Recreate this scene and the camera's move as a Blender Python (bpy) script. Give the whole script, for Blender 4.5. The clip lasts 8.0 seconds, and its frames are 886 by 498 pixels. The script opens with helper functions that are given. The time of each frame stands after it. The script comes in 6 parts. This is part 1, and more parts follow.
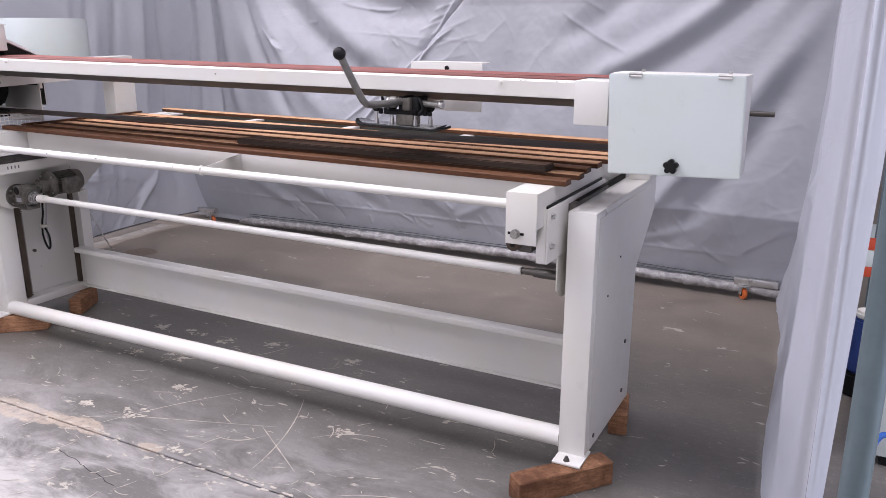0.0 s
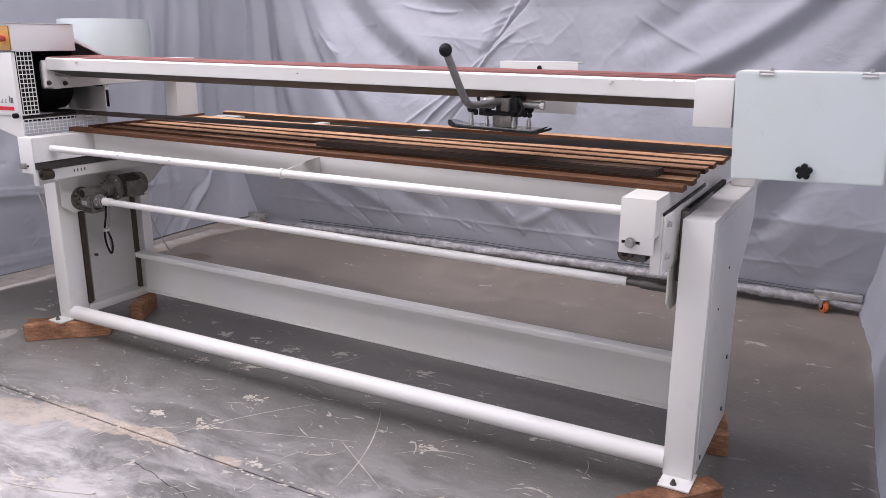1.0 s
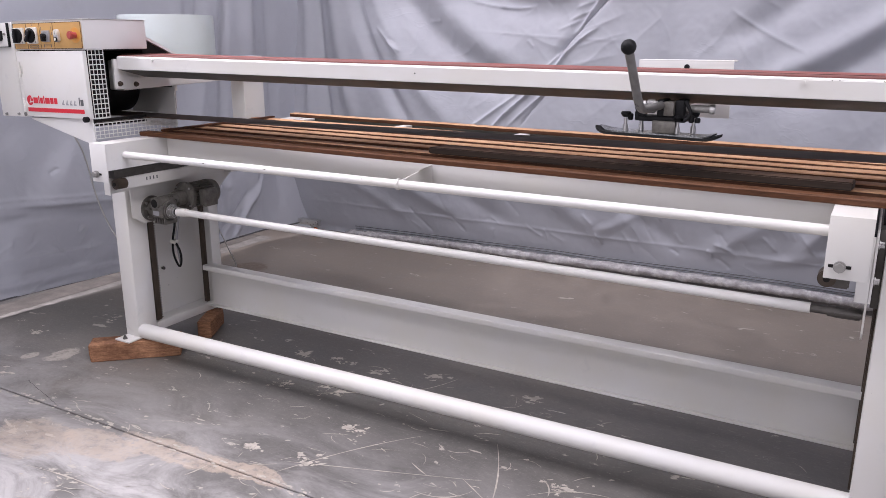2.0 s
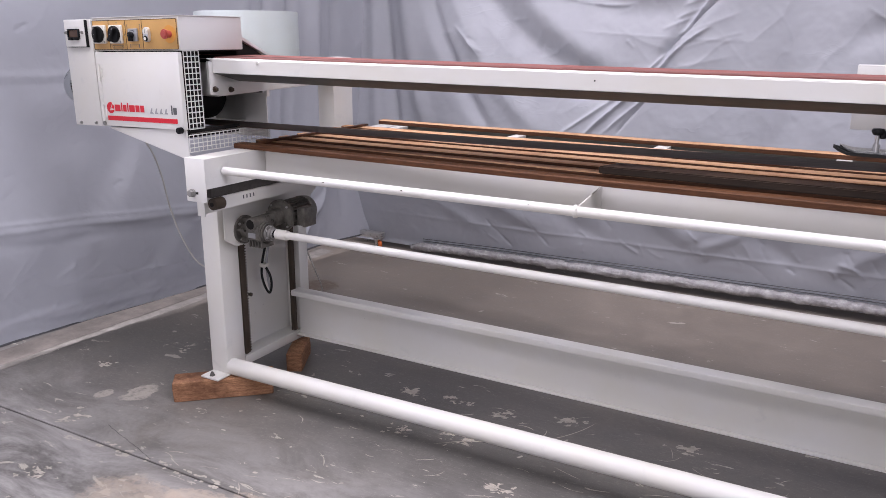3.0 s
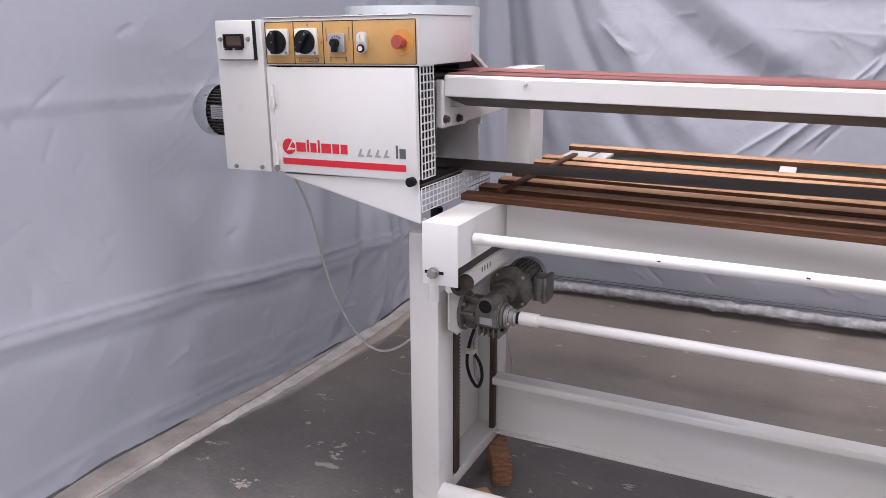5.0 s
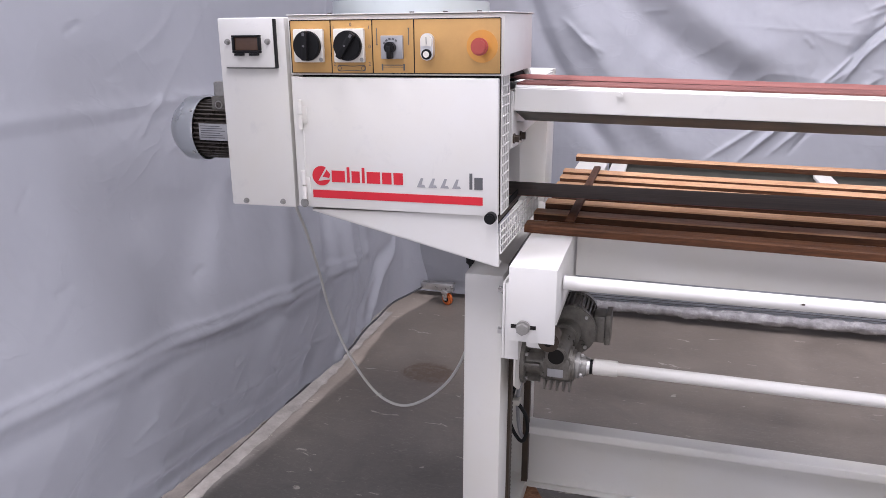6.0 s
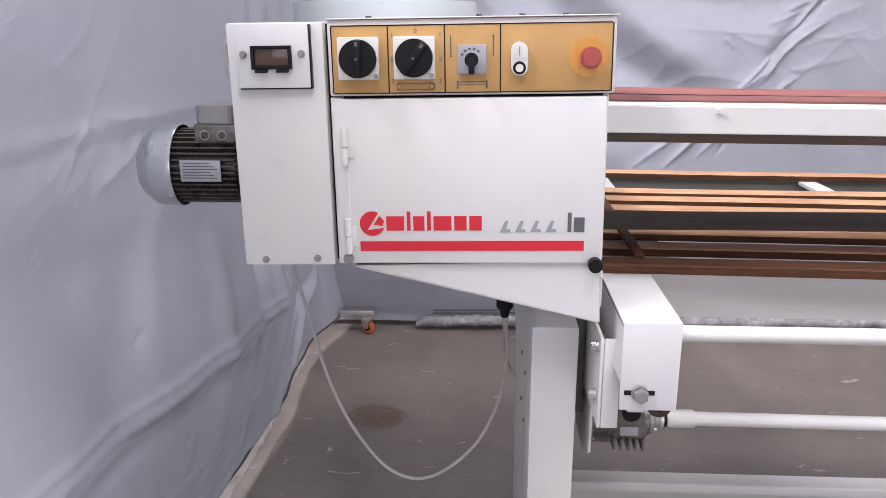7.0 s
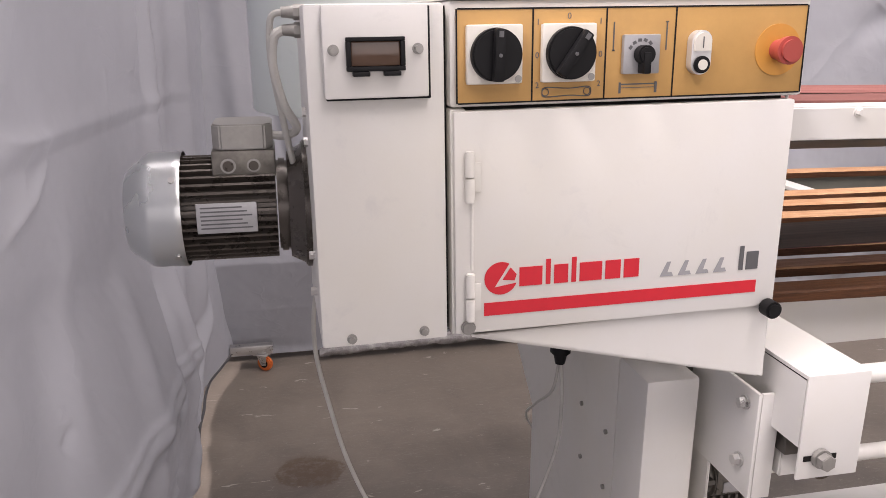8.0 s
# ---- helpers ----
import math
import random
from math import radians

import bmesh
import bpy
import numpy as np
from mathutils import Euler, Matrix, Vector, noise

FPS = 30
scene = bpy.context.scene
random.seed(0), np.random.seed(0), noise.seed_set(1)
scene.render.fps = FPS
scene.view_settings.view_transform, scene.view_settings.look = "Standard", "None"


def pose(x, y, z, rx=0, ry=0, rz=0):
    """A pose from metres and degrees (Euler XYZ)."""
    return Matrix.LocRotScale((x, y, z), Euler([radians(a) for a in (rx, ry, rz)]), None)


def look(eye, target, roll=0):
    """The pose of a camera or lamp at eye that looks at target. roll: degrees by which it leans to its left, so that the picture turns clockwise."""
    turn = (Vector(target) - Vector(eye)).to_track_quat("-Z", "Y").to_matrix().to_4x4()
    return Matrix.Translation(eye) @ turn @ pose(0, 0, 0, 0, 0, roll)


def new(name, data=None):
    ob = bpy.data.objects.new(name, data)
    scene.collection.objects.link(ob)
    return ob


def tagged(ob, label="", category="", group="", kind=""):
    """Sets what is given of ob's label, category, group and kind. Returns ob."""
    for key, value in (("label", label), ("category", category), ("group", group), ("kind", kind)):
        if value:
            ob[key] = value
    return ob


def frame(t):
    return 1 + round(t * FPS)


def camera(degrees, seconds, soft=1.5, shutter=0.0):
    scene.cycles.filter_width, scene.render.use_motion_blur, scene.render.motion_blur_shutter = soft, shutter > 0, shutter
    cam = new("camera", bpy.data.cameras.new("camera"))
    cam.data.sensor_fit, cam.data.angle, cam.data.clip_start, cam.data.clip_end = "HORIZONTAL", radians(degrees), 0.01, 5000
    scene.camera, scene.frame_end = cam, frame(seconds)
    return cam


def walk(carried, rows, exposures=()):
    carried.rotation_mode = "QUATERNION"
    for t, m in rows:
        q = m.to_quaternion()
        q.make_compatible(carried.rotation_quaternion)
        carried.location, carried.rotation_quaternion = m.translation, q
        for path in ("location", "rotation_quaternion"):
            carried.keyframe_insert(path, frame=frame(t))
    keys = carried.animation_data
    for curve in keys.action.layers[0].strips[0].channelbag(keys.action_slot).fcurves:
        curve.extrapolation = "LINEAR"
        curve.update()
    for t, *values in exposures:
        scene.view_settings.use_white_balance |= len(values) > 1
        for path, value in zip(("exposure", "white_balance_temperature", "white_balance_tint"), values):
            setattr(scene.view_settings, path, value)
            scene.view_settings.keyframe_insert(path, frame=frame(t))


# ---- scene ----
cam = camera(58.8, 8.0, soft=0.3)
PATH = [
    (0, (0.375, 0.402, 1.431), (-0.521, 2.108, 0.897), 0.0),
    (0.5, (0.3, 0.429, 1.409), (-0.622, 2.126, 0.887), 0.2),
    (1, (0.107, 0.401, 1.398), (-0.842, 2.084, 0.882), 0.1),
    (1.2, (0.025, 0.395, 1.409), (-0.929, 2.074, 0.889), 0.0),
    (2.5, (-0.728, 0.475, 1.381), (-1.672, 2.16, 0.861), 0.1),
    (3, (-1.056, 0.526, 1.398), (-1.995, 2.212, 0.873), 0.2),
    (3.5, (-1.392, 0.612, 1.419), (-2.322, 2.302, 0.89), 0.2),
    (4, (-1.711, 0.678, 1.414), (-2.644, 2.366, 0.883), 0.1),
    (4.5, (-2.02, 0.733, 1.421), (-2.918, 2.441, 0.894), -0.0),
    (4.7, (-2.146, 0.785, 1.425), (-3.026, 2.499, 0.889), -0.1),
    (5.8, (-2.790, 0.968, 1.447), (-3.384, 2.786, 0.890), 0.0),
    (6, (-2.893, 1.024, 1.446), (-3.413, 2.872, 0.886), 0.1),
    (6.5, (-3.147, 1.157, 1.457), (-3.466, 3.051, 0.898), -0.1),
    (7, (-3.397, 1.271, 1.451), (-3.49, 3.19, 0.894), -0.1),
    (7.5, (-3.628, 1.44, 1.432), (-3.435, 3.35, 0.871), 0.1),
    (8, (-3.825, 1.643, 1.434), (-3.429, 3.521, 0.871), 0.0),
]
walk(cam, [(t, look(eye, target, roll)) for t, eye, target, roll in PATH],
     exposures=[(0.0, -0.15, 6500, 23.5), (1.0, -0.25, 6500, 23.5), (2.5, -0.26, 6500, 23.7), (4.5, -0.25, 6480, 23.4), (6.0, -0.20, 6430, 22.8), (7.0, -0.17, 6450, 22.2), (7.5, -0.22, 7120, 23.0), (8.0, -0.20, 7280, 23.3)])

# ---- light ----
world = bpy.data.worlds.new("hall_air")
world.use_nodes = True
world.node_tree.nodes["Background"].inputs[0].default_value = (0.75, 0.8, 0.9, 1)
world.node_tree.nodes["Background"].inputs[1].default_value = 0.015
scene.world = world


def area(name, loc, target, sx, sy, watts, colour):
    lamp = bpy.data.lights.new(name, "AREA")
    lamp.shape, lamp.size, lamp.size_y, lamp.energy, lamp.color = "RECTANGLE", sx, sy, watts, colour
    ob = new(name, lamp)
    ob.matrix_world = look(loc, target)
    return ob


# long unseen roof lights; the outer two also brighten the curtains from behind
for x, y, watts in ((-6.2, 1.4, 520), (-2.9, -0.4, 185), (1.6, 0.4, 215)):
    area("roof_light", (x, y, 5.3), (x, y, 0), 0.9, 4.5, watts, (0.93, 0.96, 1.0))
# more unseen lamps, added to brighten the back corner and the slats
area("roof_light", (-3.9, 4.2, 5.5), (-3.9, 4.2, 0), 2.0, 0.6, 60, (0.93, 0.96, 1.0))
area("roof_light", (-1.6, 2.25, 5.4), (-1.6, 2.25, 0), 4.6, 0.7, 135, (0.93, 0.96, 1.0))
# unseen fill lamps, low from the front and behind the right curtain
area("front_fill_light", (-1.6, -7.7, 2.5), (-1.6, 3.0, 0.9), 9.0, 3.6, 290, (0.92, 0.96, 1.0))
area("side_fill_light", (5.7, 2.6, 2.2), (0.4, 3.2, 1.2), 3.0, 3.6, 440, (0.82, 0.9, 1.0))


# ---- materials ----
def nodes_of(name):
    m = bpy.data.materials.new(name)
    m.use_nodes = True
    return m, m.node_tree.nodes, m.node_tree.links, m.node_tree.nodes["Principled BSDF"]


def noise_node(n, l, scale, detail=4, rough=0.6, stretch=None, dist=0.0):
    tex = n.new("ShaderNodeTexNoise")
    tex.inputs["Scale"].default_value, tex.inputs["Detail"].default_value = scale, detail
    tex.inputs["Roughness"].default_value, tex.inputs["Distortion"].default_value = rough, dist
    geo = n.new("ShaderNodeNewGeometry")
    src = geo.outputs["Position"]
    if stretch:
        mp = n.new("ShaderNodeMapping")
        mp.inputs["Scale"].default_value = stretch
        l.new(src, mp.inputs["Vector"])
        src = mp.outputs["Vector"]
    l.new(src, tex.inputs["Vector"])
    return tex.outputs["Fac"]


def ramp(n, l, src, stops):
    r = n.new("ShaderNodeValToRGB")
    e = r.color_ramp.elements
    while len(e) < len(stops):
        e.new(0.5)
    for i, (p, c) in enumerate(stops):
        e[i].position, e[i].color = p, (*c, 1) if len(c) == 3 else c
    l.new(src, r.inputs["Fac"])
    return r.outputs["Color"]


def grey(v):
    return (v, v, v)


def mix(n, l, fac, a, b, kind="MIX"):
    m = n.new("ShaderNodeMix")
    m.data_type, m.blend_type = "RGBA", kind
    for socket, v in ((m.inputs[0], fac), (m.inputs[6], a), (m.inputs[7], b)):
        if isinstance(v, (int, float)):
            socket.default_value = v
        elif isinstance(v, tuple):
            socket.default_value = (*v, 1)
        else:
            l.new(v, socket)
    return m.outputs[2]


def bump(n, l, height, strength, distance, bsdf):
    b = n.new("ShaderNodeBump")
    b.inputs["Strength"].default_value, b.inputs["Distance"].default_value = strength, distance
    l.new(height, b.inputs["Height"])
    l.new(b.outputs["Normal"], bsdf.inputs["Normal"])


def plain(name, colour, rough=0.5, metal=0.0, vary=0.08, scale=14, grain=0.02, coat=0.0):
    """A surface of one colour with stains at a large and a small scale, and a fine relief."""
    m, n, l, b = nodes_of(name)
    dark = tuple(c * (1 - vary * 2) for c in colour)
    big = noise_node(n, l, scale, 5, 0.65)
    small = noise_node(n, l, scale * 9, 3, 0.6)
    c = mix(n, l, ramp(n, l, big, [(0.35, grey(0)), (0.7, grey(1))]), dark, colour)
    c = mix(n, l, 0.25 * min(1, vary * 4), c, ramp(n, l, small, [(0.3, tuple(x * (1 - vary) for x in colour)), (0.7, colour)]))
    l.new(c, b.inputs["Base Color"])
    b.inputs["Metallic"].default_value = metal
    l.new(ramp(n, l, big, [(0.3, grey(max(0.03, rough - 0.08))), (0.7, grey(min(1, rough + 0.08)))]), b.inputs["Roughness"])
    b.inputs["Coat Weight"].default_value = coat
    if grain:
        bump(n, l, small, grain, 0.004, b)
    return m


def paint(name, colour, rough=0.38, chips=0.5):
    """Old machine enamel: faint yellowing, smudges of dust, a few chips down to dark primer."""
    m, n, l, b = nodes_of(name)
    big = noise_node(n, l, 3.0, 5, 0.6)
    smudge = noise_node(n, l, 11, 6, 0.7, dist=0.6)
    speck = noise_node(n, l, 60, 3, 0.5)
    yellow = (colour[0] * 0.97, colour[1] * 0.95, colour[2] * 0.89)
    c = mix(n, l, ramp(n, l, big, [(0.35, grey(0)), (0.7, grey(1))]), colour, yellow)
    dirty = tuple(x * 0.8 for x in colour)
    c = mix(n, l, ramp(n, l, smudge, [(0.6, grey(0)), (0.8, grey(0.55))]), c, dirty)
    c = mix(n, l, ramp(n, l, speck, [(0.8 - 0.02 * chips, grey(0)), (0.82, grey(0.8))]), c, (0.12, 0.11, 0.1))
    l.new(c, b.inputs["Base Color"])
    l.new(ramp(n, l, smudge, [(0.3, grey(rough - 0.06)), (0.75, grey(rough + 0.16))]), b.inputs["Roughness"])
    bump(n, l, noise_node(n, l, 160, 2, 0.5), 0.04, 0.002, b)
    return m


def wood(name, light, dark, along=(1.2, 22, 22), rough=0.6, stain=None, spread=0.5):
    m, n, l, b = nodes_of(name)
    grain = noise_node(n, l, 3.2, 8, 0.7, stretch=along, dist=0.35)
    fine = noise_node(n, l, 9, 4, 0.7, stretch=tuple(a * 2.2 for a in along))
    c = ramp(n, l, grain, [(0.3, dark), (0.5, tuple((p + q) / 2 for p, q in zip(light, dark))), (0.68, light)])
    c = mix(n, l, 0.35, c, ramp(n, l, fine, [(0.35, dark), (0.65, light)]))
    oi = n.new("ShaderNodeObjectInfo")
    c = mix(n, l, spread, c, ramp(n, l, oi.outputs["Random"], [(0.0, grey(0.55)), (1.0, grey(1.15))]), "MULTIPLY")
    if stain:
        c = mix(n, l, ramp(n, l, noise_node(n, l, 4, 5, 0.7), [(0.45, grey(0)), (0.65, grey(0.9))]), c, stain)
    l.new(c, b.inputs["Base Color"])
    b.inputs["Roughness"].default_value = rough
    b.inputs["Specular IOR Level"].default_value = 0.25
    bump(n, l, fine, 0.25, 0.002, b)
    return m


WHITE = paint("white_enamel", (0.73, 0.72, 0.70))
COOLWHITE = paint("cool_white_enamel", (0.62, 0.68, 0.68), 0.32, 0.1)
FABRIC_TONE = (0.425, 0.435, 0.47)
CHROME = plain("dull_chrome", (0.72, 0.72, 0.72), 0.35, 0.55, 0.05, 40, 0)
STEEL = plain("bright_steel", (0.62, 0.61, 0.6), 0.32, 0.9, 0.08, 30)
DARKSTEEL = plain("oiled_steel", (0.13, 0.12, 0.11), 0.42, 0.7, 0.2, 30)
LEVERGREY = plain("dark_lever_steel", (0.25, 0.245, 0.235), 0.33, 0.6, 0.15, 40)
PADSTEEL = plain("worn_pad_steel", (0.40, 0.41, 0.41), 0.22, 0.85, 0.2, 40)
RUSTSTEEL = plain("brown_oily_steel", (0.085, 0.062, 0.045), 0.5, 0.4, 0.25, 25)
CASTGREY = plain("grey_cast_aluminium", (0.36, 0.35, 0.33), 0.45, 0.55, 0.12, 40)
MOTORBODY = plain("brown_grey_motor_enamel", (0.085, 0.072, 0.062), 0.3, 0.35, 0.12, 40)
ZINC = plain("zinc_plated_sheet", (0.60, 0.62, 0.62), 0.30, 1.0, 0.05, 5, 0.01)
DUSTPLATE = plain("dusty_brown_plate", (0.13, 0.105, 0.085), 0.4, 0.2, 0.3, 18)
# white enamel of the rear apron, coloured as it looks in shade
APRONSHADE = plain("shaded_apron_white", (0.17, 0.17, 0.145), 0.5, 0.0, 0.12, 8)
GEARGREY = plain("grey_gearbox_enamel", (0.22, 0.205, 0.18), 0.34, 0.4, 0.32, 34)
SLIDEBAR = plain("dull_brown_grey_steel", (0.105, 0.10, 0.092), 0.55, 0.3, 0.15, 12)
BLACK = plain("black_plastic", (0.008, 0.008, 0.009), 0.5, 0.0, 0.1, 40)
RUBBER = plain("black_rubber", (0.018, 0.018, 0.018), 0.7, 0.0, 0.15, 40)
# near-black for cracks and joints, and in place of shade in recesses
INSIDE = plain("recess_and_crack_dark", (0.016, 0.014, 0.013), 0.8, 0.0, 0.2, 20)
for m in (BLACK, RUBBER, INSIDE):
    m.node_tree.nodes["Principled BSDF"].inputs["Specular IOR Level"].default_value = 0.22
OCHRE = plain("ochre_panel_film", (0.58, 0.33, 0.11), 0.42, 0.0, 0.07, 18)
RED = plain("red_print", (0.68, 0.02, 0.035), 0.45, 0.0, 0.06, 30, 0)
REDKNOB = plain("red_plastic", (0.44, 0.075, 0.06), 0.42, 0.0, 0.05, 40, 0)
YELLOW = plain("yellow_disc", (0.66, 0.31, 0.06), 0.45, 0.0, 0.04, 40, 0)
GREYPRINT = plain("grey_print", (0.33, 0.33, 0.34), 0.45, 0.0, 0.04, 40, 0)
DARKPRINT = plain("dark_grey_print", (0.11, 0.11, 0.115), 0.45, 0.0, 0.04, 40, 0)
PLATE = plain("etched_aluminium_plate", (0.42, 0.42, 0.43), 0.4, 0.4, 0.08, 60)
SWITCHWHITE = plain("ivory_plastic", (0.74, 0.71, 0.64), 0.4, 0.0, 0.04, 50, 0)
AMBER = plain("smoked_amber_window", (0.10, 0.055, 0.035), 0.15, 0.0, 0.1, 30, 0)
CABLE = plain("pale_grey_cable", (0.54, 0.53, 0.50), 0.5, 0.0, 0.06, 30, 0)
HOSEBLUE = plain("blue_hose", (0.03, 0.16, 0.6), 0.35, 0.0, 0.05, 30, 0)
ORANGE = plain("orange_caster_rubber", (0.72, 0.17, 0.04), 0.5, 0.0, 0.08, 40)
RACKRED = plain("orange_red_rack_paint", (0.62, 0.08, 0.03), 0.5, 0.0, 0.1, 20)
BLUETUBE = plain("blue_grey_post_paint", (0.14, 0.19, 0.21), 0.4, 0.2, 0.1, 14)
# greys of the unseen walls and roof, kept dark to lessen bounced light
HALLWALL = plain("unseen_wall_grey", (0.15, 0.15, 0.155), 0.8, 0.0, 0.06, 2)
CEIL = plain("unseen_roof_grey", (0.16, 0.16, 0.165), 0.8, 0.0, 0.05, 2)
# slat tops pale, slat sides and ends much darker
SLAT = wood("pale_slat_top", (0.82, 0.50, 0.29), (0.32, 0.15, 0.07), (1.0, 40, 40), stain=(0.42, 0.21, 0.105), spread=0.2)
SLATSIDE = wood("dark_slat_side", (0.15, 0.058, 0.024), (0.025, 0.010, 0.005), (1.0, 40, 40), rough=0.6)
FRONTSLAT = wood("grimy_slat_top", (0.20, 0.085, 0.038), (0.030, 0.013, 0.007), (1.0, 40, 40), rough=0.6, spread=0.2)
BLOCKWOOD = wood("rough_timber", (0.60, 0.31, 0.17), (0.10, 0.04, 0.02), (5, 9, 40), 0.75, (0.10, 0.042, 0.022), 0.3)
DARKWOOD = wood("dark_lath_wood", (0.055, 0.035, 0.024), (0.02, 0.013, 0.01), rough=0.6)
LATHTOP = wood("paler_lath_top", (0.30, 0.19, 0.125), (0.10, 0.06, 0.04), rough=0.6, stain=(0.06, 0.04, 0.03))


def belt_red():
    m, n, l, b = nodes_of("red_abrasive_belt")
    streak = noise_node(n, l, 5, 6, 0.7, stretch=(0.5, 18, 18))
    c = ramp(n, l, streak, [(0.3, (0.17, 0.055, 0.045)), (0.5, (0.28, 0.10, 0.085)), (0.72, (0.36, 0.155, 0.13))])
    l.new(c, b.inputs["Base Color"])
    b.inputs["Roughness"].default_value = 0.85
    bump(n, l, noise_node(n, l, 500, 2, 0.5), 0.3, 0.001, b)
    return m


def belt_back():
    m, n, l, b = nodes_of("dark_belt_backing")
    streak = noise_node(n, l, 5, 6, 0.7, stretch=(0.4, 14, 14))
    c = ramp(n, l, streak, [(0.3, (0.042, 0.028, 0.022)), (0.7, (0.095, 0.064, 0.050))])
    l.new(c, b.inputs["Base Color"])
    b.inputs["Roughness"].default_value = 0.7
    b.inputs["Specular IOR Level"].default_value = 0.25
    return m


BELTRED, BELTBACK = belt_red(), belt_back()
SEAMGREY = plain("dark_seam_tape", (0.10, 0.10, 0.105), 0.6, 0.0, 0.1, 20)
RAILRED = plain("dusty_red_film", (0.26, 0.10, 0.085), 0.8, 0.0, 0.2, 7, 0.1)


def vinyl():
    m, n, l, b = nodes_of("grey_vinyl_sheet")
    big = noise_node(n, l, 0.9, 5, 0.6)
    mid = noise_node(n, l, 6, 6, 0.65, dist=0.5)
    c = mix(n, l, ramp(n, l, big, [(0.35, grey(0)), (0.7, grey(1))]), FABRIC_TONE, tuple(x * 0.86 for x in FABRIC_TONE))
    c = mix(n, l, ramp(n, l, mid, [(0.62, grey(0)), (0.78, grey(0.35))]), c, (0.36, 0.35, 0.355))
    l.new(c, b.inputs["Base Color"])
    l.new(ramp(n, l, mid, [(0.3, grey(0.42)), (0.7, grey(0.6))]), b.inputs["Roughness"])
    b.inputs["Specular IOR Level"].default_value = 0.42
    thin = n.new("ShaderNodeBsdfTranslucent")
    thin.inputs["Color"].default_value = (0.70, 0.72, 0.80, 1)
    both = n.new("ShaderNodeMixShader")
    both.inputs[0].default_value = 0.15
    l.new(b.outputs[0], both.inputs[1])
    l.new(thin.outputs[0], both.inputs[2])
    l.new(both.outputs[0], n["Material Output"].inputs["Surface"])
    # short pinched creases, in patches, over a fine crumple
    vein = ramp(n, l, noise_node(n, l, 3.4, 3, 0.5, stretch=(1.0, 1.0, 1.7), dist=0.9), [(0.470, grey(0)), (0.5, grey(1)), (0.530, grey(0))])
    patch = ramp(n, l, noise_node(n, l, 1.6, 3, 0.5), [(0.5, grey(0)), (0.62, grey(1))])
    high = mix(n, l, 1.0, vein, patch, "MULTIPLY")
    high = mix(n, l, 0.35, high, noise_node(n, l, 14, 7, 0.62, dist=0.4))
    bump(n, l, high, 0.13, 0.012, b)
    return m


VINYL = vinyl()


